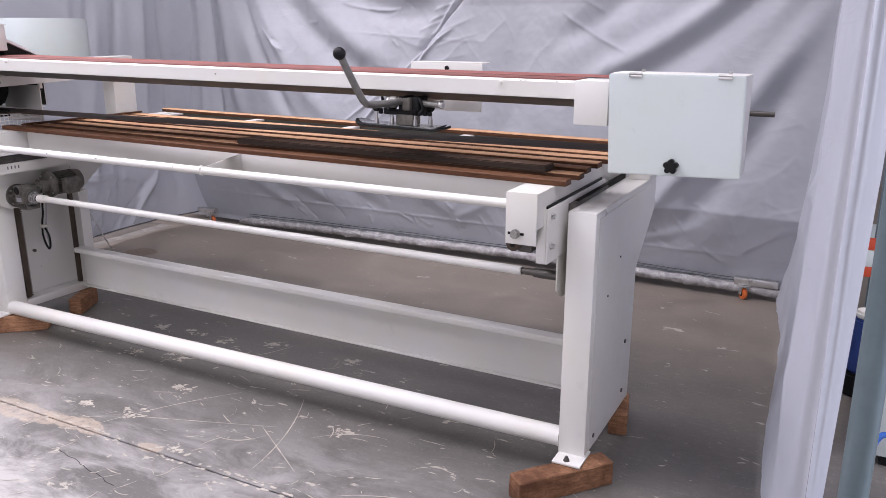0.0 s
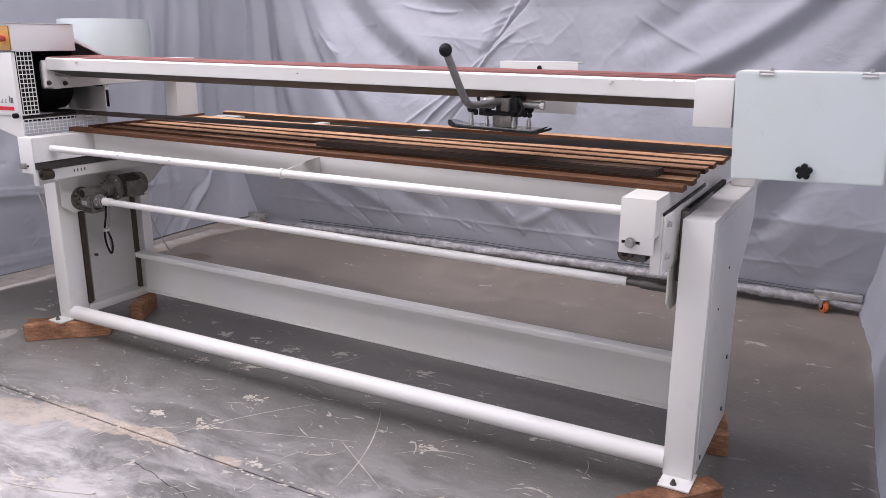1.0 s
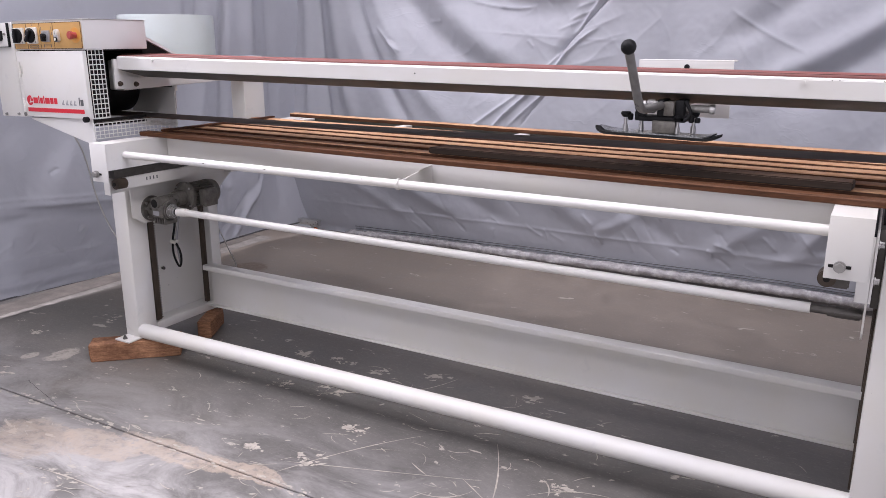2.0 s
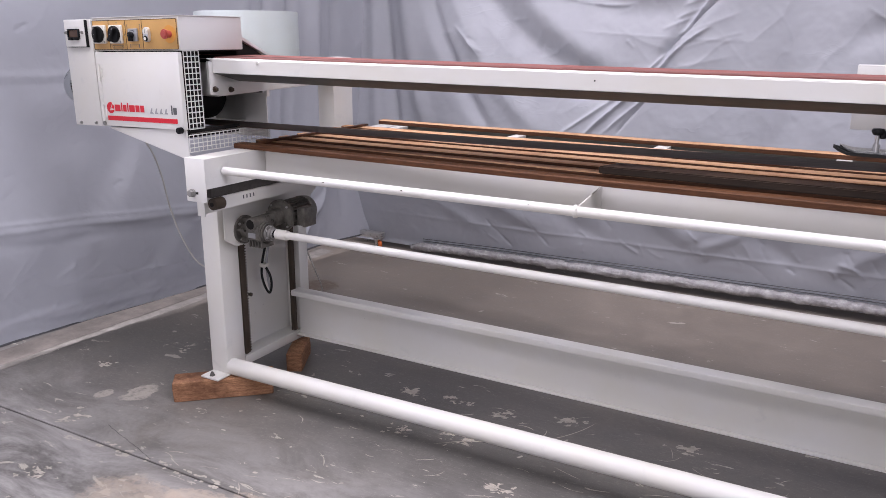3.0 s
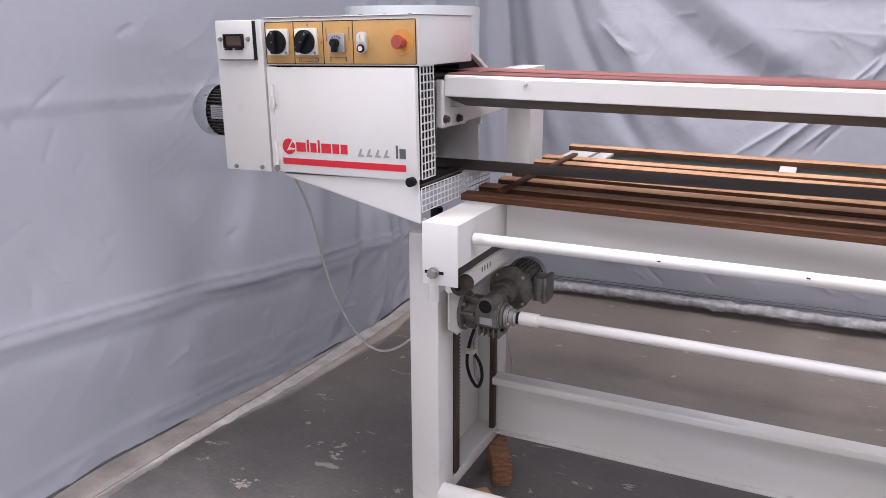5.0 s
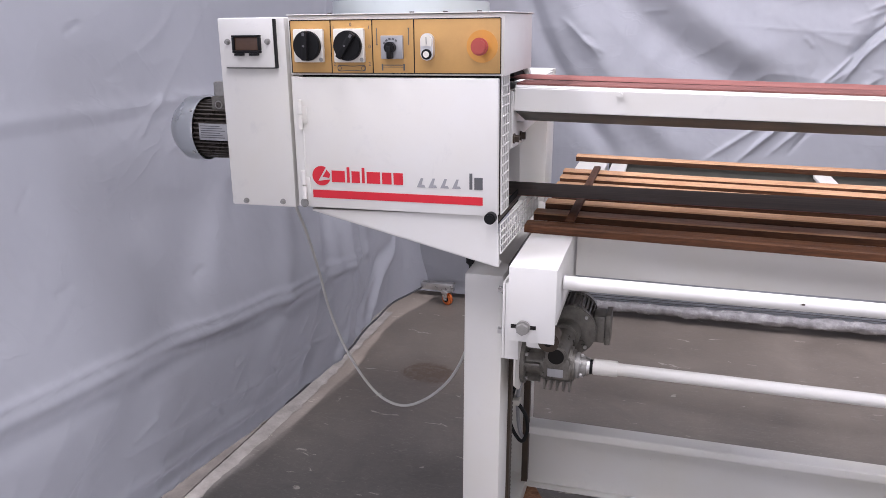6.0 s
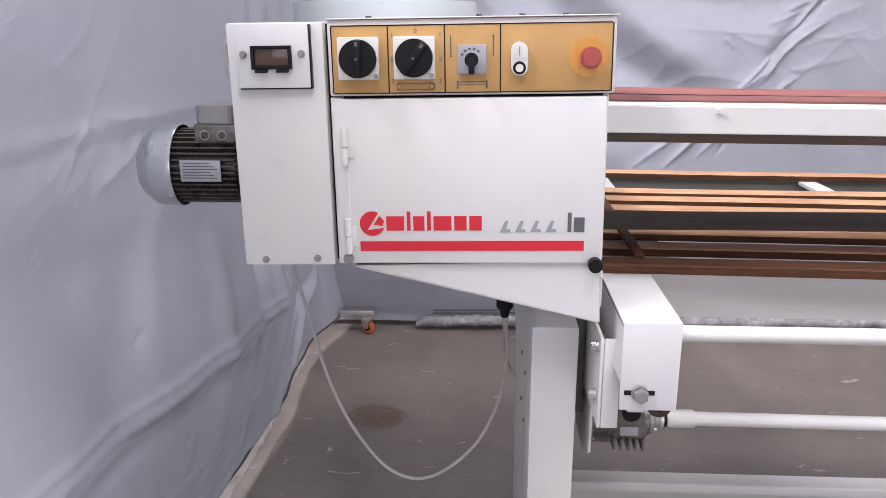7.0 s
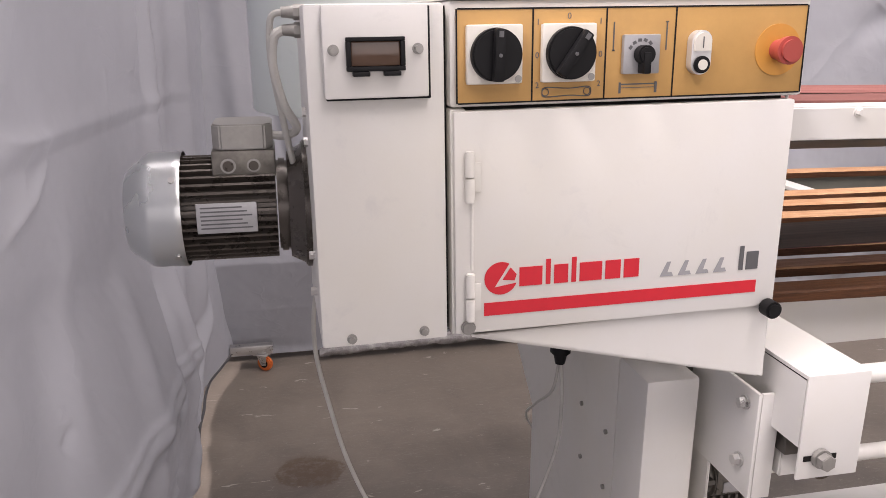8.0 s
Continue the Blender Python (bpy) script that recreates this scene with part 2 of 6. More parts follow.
def concrete():
    m, n, l, b = nodes_of("worn_painted_concrete")
    geo = n.new("ShaderNodeNewGeometry")
    big = noise_node(n, l, 0.7, 6, 0.62)
    mid = noise_node(n, l, 4.5, 8, 0.68, dist=0.8)
    fine = noise_node(n, l, 55, 5, 0.65)
    c = ramp(n, l, big, [(0.3, (0.085, 0.081, 0.076)), (0.5, (0.130, 0.122, 0.112)), (0.72, (0.19, 0.172, 0.151))])
    c = mix(n, l, 0.5, c, ramp(n, l, mid, [(0.3, grey(0.5)), (0.65, grey(1.22))]), "MULTIPLY")
    c = mix(n, l, 0.4, c, ramp(n, l, fine, [(0.3, grey(0.72)), (0.7, grey(1.2))]), "MULTIPLY")
    # browner towards the bay's back, with that floor's brightness put into the colour
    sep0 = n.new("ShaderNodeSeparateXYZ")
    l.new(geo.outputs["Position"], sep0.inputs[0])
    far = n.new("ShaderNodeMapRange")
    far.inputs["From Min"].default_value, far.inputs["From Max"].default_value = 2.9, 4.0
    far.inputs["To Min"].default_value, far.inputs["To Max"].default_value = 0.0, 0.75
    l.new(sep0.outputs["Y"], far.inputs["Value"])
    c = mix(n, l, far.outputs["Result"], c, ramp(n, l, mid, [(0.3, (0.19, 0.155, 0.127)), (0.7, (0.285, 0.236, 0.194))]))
    # pale cloudy scuffs before the machine, with that floor's stronger light mixed in
    aisle = n.new("ShaderNodeMapRange")
    aisle.inputs["From Min"].default_value, aisle.inputs["From Max"].default_value = 2.6, 1.9
    aisle.inputs["To Min"].default_value, aisle.inputs["To Max"].default_value = 0.0, 1.0
    l.new(sep0.outputs["Y"], aisle.inputs["Value"])
    haze = ramp(n, l, noise_node(n, l, 3.2, 8, 0.7, stretch=(0.7, 1.5, 1), dist=0.7), [(0.40, grey(0.10)), (0.60, grey(0.95))])
    calm = n.new("ShaderNodeMapRange")
    calm.inputs["From Min"].default_value, calm.inputs["From Max"].default_value = 0.7, 1.6
    calm.inputs["To Min"].default_value, calm.inputs["To Max"].default_value = 0.4, 1.0
    l.new(sep0.outputs["Y"], calm.inputs["Value"])
    haze = mix(n, l, 1.0, haze, calm.outputs["Result"], "MULTIPLY")
    c = mix(n, l, mix(n, l, 1.0, haze, aisle.outputs["Result"], "MULTIPLY"), c, (0.43, 0.41, 0.395))
    # flaked paint, more of it along the joint in front of the machine
    sep = n.new("ShaderNodeSeparateXYZ")
    l.new(geo.outputs["Position"], sep.inputs[0])
    band = n.new("ShaderNodeMapRange")
    band.inputs["From Min"].default_value, band.inputs["From Max"].default_value = 2.75, 1.95
    band.inputs["To Min"].default_value, band.inputs["To Max"].default_value = 0.0, 0.03
    l.new(sep.outputs["Y"], band.inputs["Value"])
    flake = n.new("ShaderNodeMath")
    l.new(noise_node(n, l, 11, 8, 0.62, stretch=(0.7, 1.7, 1), dist=0.9), flake.inputs[0])
    l.new(band.outputs["Result"], flake.inputs[1])
    mask = ramp(n, l, flake.outputs[0], [(0.655, grey(0)), (0.675, grey(0.85))])
    c = mix(n, l, mask, c, (0.46, 0.42, 0.36))
    # scratches
    sc = noise_node(n, l, 6, 2, 0.4, stretch=(1.0, 7, 1), dist=2.2)
    c = mix(n, l, ramp(n, l, sc, [(0.490, grey(0)), (0.5, grey(0.42)), (0.510, grey(0))]), c, (0.34, 0.32, 0.29))

    def spot(c, x, y, rx, ry, colour, amount, wobble=0.5):
        sub = n.new("ShaderNodeVectorMath")
        sub.operation = "SUBTRACT"
        l.new(geo.outputs["Position"], sub.inputs[0])
        sub.inputs[1].default_value = (x, y, 0)
        div = n.new("ShaderNodeVectorMath")
        div.operation = "DIVIDE"
        l.new(sub.outputs[0], div.inputs[0])
        div.inputs[1].default_value = (rx, ry, 1)
        ln = n.new("ShaderNodeVectorMath")
        ln.operation = "LENGTH"
        l.new(div.outputs[0], ln.inputs[0])
        add = n.new("ShaderNodeMath")
        add.operation = "MULTIPLY_ADD"
        l.new(noise_node(n, l, 13, 9, 0.72), add.inputs[0])
        add.inputs[1].default_value = wobble * 2
        l.new(ln.outputs["Value"], add.inputs[2])
        broken = n.new("ShaderNodeMath")
        broken.operation = "MULTIPLY"
        l.new(spot_ramp(add, wobble, amount), broken.inputs[0])
        l.new(ramp(n, l, noise_node(n, l, 26, 9, 0.75), [(0.36, grey(0.1)), (0.52, grey(1))]), broken.inputs[1])
        return mix(n, l, broken.outputs[0], c, colour)

    def spot_ramp(add, wobble, amount):
        mr = n.new("ShaderNodeMapRange")
        mr.inputs["From Min"].default_value, mr.inputs["From Max"].default_value = 0.90 + wobble, 1.0 + wobble
        mr.inputs["To Min"].default_value, mr.inputs["To Max"].default_value = amount, 0.0
        l.new(add.outputs[0], mr.inputs["Value"])
        return mr.outputs["Result"]

    c = spot(c, -3.785, 3.965, 0.12, 0.10, (0.135, 0.092, 0.062), 0.95, 0.6)
    c = spot(c, -3.54, 2.48, 0.06, 0.085, (0.40, 0.36, 0.31), 0.85, 1.0)
    c = spot(c, -3.66, 2.40, 0.035, 0.045, (0.40, 0.36, 0.31), 0.8, 1.0)
    for x, y, rx, ry, amount in ((-4.17, 2.10, 0.10, 0.05, 0.9), (-2.70, 2.02, 0.20, 0.08, 0.6), (-2.42, 2.11, 0.26, 0.06, 0.65), (-2.10, 2.14, 0.16, 0.05, 0.7), (-2.95, 1.93, 0.2, 0.12, 0.55), (-1.72, 2.14, 0.06, 0.03, 0.6)):
        c = spot(c, x, y, rx, ry, (0.47, 0.38, 0.30), amount, 0.9)
    l.new(c, b.inputs["Base Color"])
    l.new(ramp(n, l, mid, [(0.3, grey(0.36)), (0.7, grey(0.6))]), b.inputs["Roughness"])
    bump(n, l, fine, 0.15, 0.004, b)
    return m


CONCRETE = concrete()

# ---- building helpers ----
ORIGIN = {}


def holder(name, at=(0, 0, 0), label="", category="", group="", kind=""):
    ob = new(name)
    ob.empty_display_size = 0.1
    ob.location = at
    ORIGIN[ob] = Vector(at)
    return tagged(ob, label, category, group, kind)


def part(name, bm, material, parent=None, label="", sharp=35):
    """Links a bmesh, built in place, as one mesh object under its thing."""
    mesh = bpy.data.meshes.new(name)
    lo = Vector([min(v.co[i] for v in bm.verts) for i in range(3)])
    hi = Vector([max(v.co[i] for v in bm.verts) for i in range(3)])
    mid = Vector(((lo.x + hi.x) / 2, (lo.y + hi.y) / 2, lo.z))
    bmesh.ops.translate(bm, verts=bm.verts, vec=-mid)
    bmesh.ops.recalc_face_normals(bm, faces=bm.faces)
    for f in bm.faces:
        f.smooth = True
    bm.to_mesh(mesh)
    bm.free()
    mesh.set_sharp_from_angle(angle=radians(sharp))
    for m in material if isinstance(material, (list, tuple)) else [material]:
        mesh.materials.append(m)
    ob = new(name, mesh)
    ORIGIN[ob] = mid
    if parent:
        ob.parent = parent
        ob.location = mid - ORIGIN[parent]
    else:
        ob.location = mid
    return tagged(ob, label)


def box(bm, x0, x1, y0, y1, z0, z1, bev=0.003, seg=2, m=0):
    made = bmesh.ops.create_cube(bm, size=1)
    verts = made["verts"]
    for v in verts:
        v.co = Vector(((x0 + x1) / 2 + v.co.x * (x1 - x0), (y0 + y1) / 2 + v.co.y * (y1 - y0), (z0 + z1) / 2 + v.co.z * (z1 - z0)))
    faces = {f for v in verts for f in v.link_faces}
    for f in faces:
        f.material_index = m
    if bev:
        edges = list({e for v in verts for e in v.link_edges})
        out = bmesh.ops.bevel(bm, geom=edges, offset=bev, segments=seg, affect="EDGES", profile=0.6)
        for f in out["faces"]:
            f.material_index = m
        verts = list({v for f in out["faces"] for v in f.verts})
    return verts


def cyl(bm, p, q, r, r2=None, seg=24, m=0, bev=0.0, caps=True):
    p, q = Vector(p), Vector(q)
    d = q - p
    turn = d.to_track_quat("Z", "Y").to_matrix().to_4x4()
    mat = Matrix.Translation((p + q) / 2) @ turn
    made = bmesh.ops.create_cone(bm, cap_ends=caps, segments=seg, radius1=r, radius2=r if r2 is None else r2, depth=d.length, matrix=mat)
    faces = {f for v in made["verts"] for f in v.link_faces}
    for f in faces:
        f.material_index = m
    if bev:
        rim = [e for e in {e for v in made["verts"] for e in v.link_edges} if any(len(f.verts) > 4 for f in e.link_faces)]
        out = bmesh.ops.bevel(bm, geom=rim, offset=bev, segments=2, affect="EDGES")
        for f in out["faces"]:
            f.material_index = m
    return made["verts"]


def prism(bm, outline, axis, a, b, m=0, bev=0.0):
    """A flat outline carried from a to b along an axis: 'x' takes (y, z), 'y' takes (x, z), 'z' takes (x, y)."""
    def at(u, v, w):
        return {"x": (w, u, v), "y": (u, w, v), "z": (u, v, w)}[axis]
    low = [bm.verts.new(at(u, v, a)) for u, v in outline]
    high = [bm.verts.new(at(u, v, b)) for u, v in outline]
    k = len(outline)
    faces = [bm.faces.new(low[::-1]), bm.faces.new(high)]
    faces += [bm.faces.new((low[i], low[(i + 1) % k], high[(i + 1) % k], high[i])) for i in range(k)]
    for f in faces:
        f.material_index = m
    if bev:
        out = bmesh.ops.bevel(bm, geom=list({e for f in faces for e in f.edges}), offset=bev, segments=2, affect="EDGES")
        for f in out["faces"]:
            f.material_index = m
    return low + high


def ball(bm, at, r, m=0, squash=1.0):
    made = bmesh.ops.create_uvsphere(bm, u_segments=20, v_segments=12, radius=r, matrix=Matrix.Translation(at) @ Matrix.Diagonal((1, 1, squash, 1)))
    for f in {f for v in made["verts"] for f in v.link_faces}:
        f.material_index = m
    return made["verts"]


def hose(bm, points, r, seg=10, steps=8, m=0):
    """A round cable or bent tube through the points."""
    pts = [Vector(p) for p in points]
    line = []
    for i in range(len(pts) - 1):
        a, b_, c, d = pts[max(i - 1, 0)], pts[i], pts[i + 1], pts[min(i + 2, len(pts) - 1)]
        for s in range(steps):
            t = s / steps
            line.append(0.5 * ((2 * b_) + (c - a) * t + (2 * a - 5 * b_ + 4 * c - d) * t * t + (3 * b_ - a - 3 * c + d) * t ** 3))
    line.append(pts[-1])
    rings, up = [], None
    for i, p in enumerate(line):
        d = (line[min(i + 1, len(line) - 1)] - line[max(i - 1, 0)]).normalized()
        if up is None:
            up = d.orthogonal().normalized()
        up = (up - d * up.dot(d)).normalized()
        side = d.cross(up)
        rings.append([bm.verts.new(p + r * (math.cos(k * math.tau / seg) * up + math.sin(k * math.tau / seg) * side)) for k in range(seg)])
    for a, b_ in zip(rings, rings[1:]):
        for k in range(seg):
            bm.faces.new((a[k], a[(k + 1) % seg], b_[(k + 1) % seg], b_[k])).material_index = m
    bm.faces.new(rings[0][::-1]).material_index = m
    bm.faces.new(rings[-1]).material_index = m


def hexhead(bm, at, way, r, h, m=0):
    p = Vector(at)
    d = Vector(way).normalized()
    cyl(bm, p, p + d * h * 0.25, r * 1.35, seg=20, m=m)
    cyl(bm, p + d * h * 0.25, p + d * h, r, seg=6, m=m)


def spin(bm, verts, at, angle, axis="Z"):
    bmesh.ops.rotate(bm, verts=verts, cent=Vector(at), matrix=Matrix.Rotation(radians(angle), 3, axis))


def lean(bm):
    """The beam and the belt rise a little towards the drive end."""
    for v in bm.verts:
        v.co.z -= 0.009 * (v.co.x + 1.8)
    return bm


def settle(bm):
    """The tie beam drops a little towards the idler end."""
    for v in bm.verts:
        v.co.z -= 0.0035 * (v.co.x + 1.8)
    return bm


def one(name, material, parent, fill, label=""):
    bm = bmesh.new()
    fill(bm)
    return part(name, bm, material, parent, label)


def quick(name, material, parent, x0, x1, y0, y1, z0, z1, bev=0.003, label=""):
    bm = bmesh.new()
    box(bm, x0, x1, y0, y1, z0, z1, bev)
    return part(name, bm, material, parent, label)


def ribbed(bm, axis, cu, cv, r0, r1, ribs, a, b):
    """A round body with ribs along its length, drawn as one toothed outline."""
    out = []
    for k in range(ribs):
        for f, r in ((0.0, r1), (0.30, r1), (0.38, r0), (0.92, r0)):
            t = (k + f) * math.tau / ribs
            out.append((cu + r * math.cos(t), cv + r * math.sin(t)))
    prism(bm, out, axis, a, b)
WRAP = plain("crinkled_dusty_film", (0.47, 0.45, 0.45), 0.24, 0.0, 0.3, 22, 0.9)

# ---- the hall ----
JOINT_Y = 2.126


def slab(name, x0, x1, y0, y1):
    bm = bmesh.new()
    box(bm, x0, x1, y0, y1, -0.12, 0.0, 0.002, 1)
    return part(name, bm, CONCRETE)


floor = holder("floor", (0, 0, 0), "worn grey painted concrete floor with a sawn joint and flaked patches", "floor", kind="structure")
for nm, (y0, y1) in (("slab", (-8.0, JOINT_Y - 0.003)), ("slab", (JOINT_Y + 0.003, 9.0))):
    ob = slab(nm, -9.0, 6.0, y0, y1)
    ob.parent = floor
bm = bmesh.new()
box(bm, -9, 6, -8, 9, -0.3, -0.012, 0)
part("joint_bed", bm, INSIDE, floor)


def worn_marks():
    """Pale scratches and flakes of old paint in the floor before and under the machine."""
    rnd = random.Random(11)
    bm = bmesh.new()

    heights = [0]

    def scratch(pts, w):
        heights[0] += 1
        height = 0.0016 + 0.000003 * heights[0]
        n = len(pts) - 1
        up, dn = [], []
        for i, (p, q) in enumerate(pts):
            (ax, ay), (bx, by) = pts[max(i - 1, 0)], pts[min(i + 1, n)]
            t = math.atan2(by - ay, bx - ax)
            wd = w * (0.3 + math.sin(math.pi * i / n)) * rnd.uniform(0.45, 1.3)
            up.append(bm.verts.new((p - wd * math.sin(t), q + wd * math.cos(t), height)))
            dn.append(bm.verts.new((p + wd * math.sin(t), q - wd * math.cos(t), height)))
        for i in range(n):
            bm.faces.new((dn[i], dn[i + 1], up[i + 1], up[i]))

    def curve(a, c, b, n=14):
        return [tuple((1 - f) ** 2 * p + 2 * f * (1 - f) * q + f * f * r for p, q, r in zip(a, c, b)) for f in [i / n for i in range(n + 1)]]

    # long drag marks in front of the machine
    for a, c, b in (((-2.04, 2.16), (-1.9, 2.45), (-1.73, 2.63)), ((-2.05, 2.25), (-1.72, 2.36), (-1.41, 2.47)), ((-1.57, 2.31), (-1.45, 2.30), (-1.41, 2.40)),
                    ((-1.30, 2.20), (-1.32, 2.45), (-1.47, 2.71)), ((-1.47, 2.45), (-1.33, 2.36), (-1.16, 2.25)), ((-1.25, 2.46), (-1.15, 2.58), (-1.0, 2.58)),
                    ((-2.05, 2.85), (-1.9, 2.95), (-1.85, 3.13)), ((-2.3, 2.7), (-2.2, 2.8), (-2.05, 2.84)), ((-0.95, 2.2), (-0.8, 2.3), (-0.55, 2.31)),
                    ((-2.4, 1.66), (-2.1, 1.70), (-1.9, 1.80)), ((-2.8, 1.80), (-2.6, 1.84), (-2.4, 1.82)), ((-3.5, 3.35), (-3.42, 3.33), (-3.38, 3.28))):
        scratch(curve(a, c, b), 0.0020)
    for k in range(220):
        x, y = rnd.uniform(-3.1, -0.2), 1.5 + 1.6 * rnd.random() ** 1.2
        a, bend = rnd.gauss(0.25, 0.6), rnd.uniform(-1.5, 1.5)
        length, w = rnd.uniform(0.015, 0.11), rnd.uniform(0.0007, 0.0019)
        if abs(y - JOINT_Y) < 0.02:
            y += 0.05
        pts, n = [], 6
        for i in range(n + 1):
            pts.append((x, y))
            x += length / n * math.cos(a)
            y += length / n * math.sin(a)
            a += bend / n
        scratch(pts, w)
    # clusters of ragged flakes
    level = 0.0003
    for cx, cy, rx, ry in ((-2.47, 2.73, 0.06, 0.05), (-2.6, 3.016, 0.03, 0.03), (-2.36, 3.04, 0.07, 0.02), (-2.17, 3.02, 0.05, 0.03), (-1.97, 2.54, 0.06, 0.05), (-2.26, 2.76, 0.05, 0.04),
                           (-1.94, 3.1, 0.06, 0.02), (-1.985, 2.30, 0.06, 0.03), (-2.21, 2.275, 0.03, 0.02), (-2.2, 1.70, 0.09, 0.05), (-1.19, 2.55, 0.06, 0.04), (-1.5, 3.1, 0.04, 0.03),
                           (-1.65, 2.17, 0.06, 0.02), (-2.6, 1.78, 0.1, 0.05), (-1.3, 1.75, 0.08, 0.05), (-0.8, 2.0, 0.06, 0.04), (-3.35, 1.9, 0.06, 0.05), (-3.75, 2.9, 0.07, 0.05), (-3.9, 2.6, 0.04, 0.03), (-3.6, 2.2, 0.04, 0.05)):
        for k in range(16):
            x, y = rnd.gauss(cx, rx * 0.6), rnd.gauss(cy, ry * 0.6)
            r, stretch, a0, m = rnd.uniform(0.002, 0.009) * (1.9 if k % 4 == 0 else 1), rnd.uniform(1.0, 2.6), rnd.gauss(0.4, 0.4), 14
            if abs(y - JOINT_Y) < 0.03:
                continue
            level += 0.000003
            ring = []
            for i in range(m):
                t = math.tau * i / m
                q = r * rnd.uniform(0.2, 1.3)
                u, v = q * stretch * math.cos(t), q * math.sin(t)
                ring.append(bm.verts.new((x + u * math.cos(a0) - v * math.sin(a0), y + u * math.sin(a0) + v * math.cos(a0), level)))
            bm.faces.new(ring)
    for k in range(330):
        near = k < 190
        x = rnd.uniform(-3.4, 0.0)
        y = JOINT_Y + rnd.choice((-1, 1)) * rnd.uniform(0.006, 0.02) if near else 1.5 + 1.5 * rnd.random() ** 1.2
        r = rnd.uniform(0.003, 0.008) if near else rnd.uniform(0.0015, 0.006)
        if not near and abs(y - JOINT_Y) < 0.02:
            y -= 0.04
        stretch, a0 = rnd.uniform(1.0, 2.6), rnd.uniform(0, 0.6)
        ring = []
        for i in range(8):
            t = math.tau * i / 8
            q = r * rnd.uniform(0.5, 1.2)
            u, v = q * stretch * math.cos(t), q * math.sin(t)
            if near:
                v = max(-0.0055, min(0.0055, v))
            else:
                u, v = u * math.cos(a0) - v * math.sin(a0), u * math.sin(a0) + v * math.cos(a0)
            ring.append(bm.verts.new((x + u, y + v, 0.0014 + 0.000004 * k)))
        bm.faces.new(ring)
    return bm


tagged(part("paint_flakes", worn_marks(), plain("bare_concrete", (0.56, 0.51, 0.44), 0.8, 0.0, 0.2, 30)), "pale scratches and flaked specks in the floor paint", "floor wear", kind="stuff")
bm = bmesh.new()
rnd = random.Random(4)
crack = [(-1.99 + 0.36 * i / 22, 1.982 - 0.075 * i / 22 + rnd.uniform(-0.005, 0.005)) for i in range(23)]
a = [bm.verts.new((x, y + 0.0012, 0.0008)) for x, y in crack]
b = [bm.verts.new((x, y - 0.0012, 0.0008)) for x, y in crack]
for i in range(22):
    bm.faces.new((b[i], b[i + 1], a[i + 1], a[i]))
part("hairline_crack", bm, INSIDE, floor)
bm = bmesh.new()
crack = [(-3.42 + 0.33 * i / 22, 2.228 - 0.092 * i / 22 + rnd.uniform(-0.0025, 0.0025)) for i in range(23)]
a = [bm.verts.new((x, y + 0.0007, 0.0009)) for x, y in crack]
b = [bm.verts.new((x, y - 0.0006, 0.0009)) for x, y in crack]
for i in range(22):
    bm.faces.new((b[i], b[i + 1], a[i + 1], a[i]))
part("hairline_crack", bm, INSIDE, floor)

# unseen walls and roof added to close the hall and limit bounce
for nm, dims in (("wall_north", (-9, 6, 9.0, 9.2, 0, 6)), ("wall_south", (-9, 6, -8.2, -8.0, 0, 6)),
                 ("wall_west", (-9.2, -9, -8.2, 9.2, 0, 6)), ("wall_east", (6, 6.2, -8.2, 9.2, 0, 6))):
    bm = bmesh.new()
    box(bm, *dims, 0)
    tagged(part(nm, bm, HALLWALL), "plain dark grey wall, unseen, added to close the hall", "wall", kind="structure")
bm = bmesh.new()
box(bm, -9.2, 6.2, -8.2, 9.2, 6.0, 6.2, 0)
tagged(part("ceiling", bm, CEIL), "plain dark grey roof, unseen, added to close the hall", "ceiling", kind="structure")


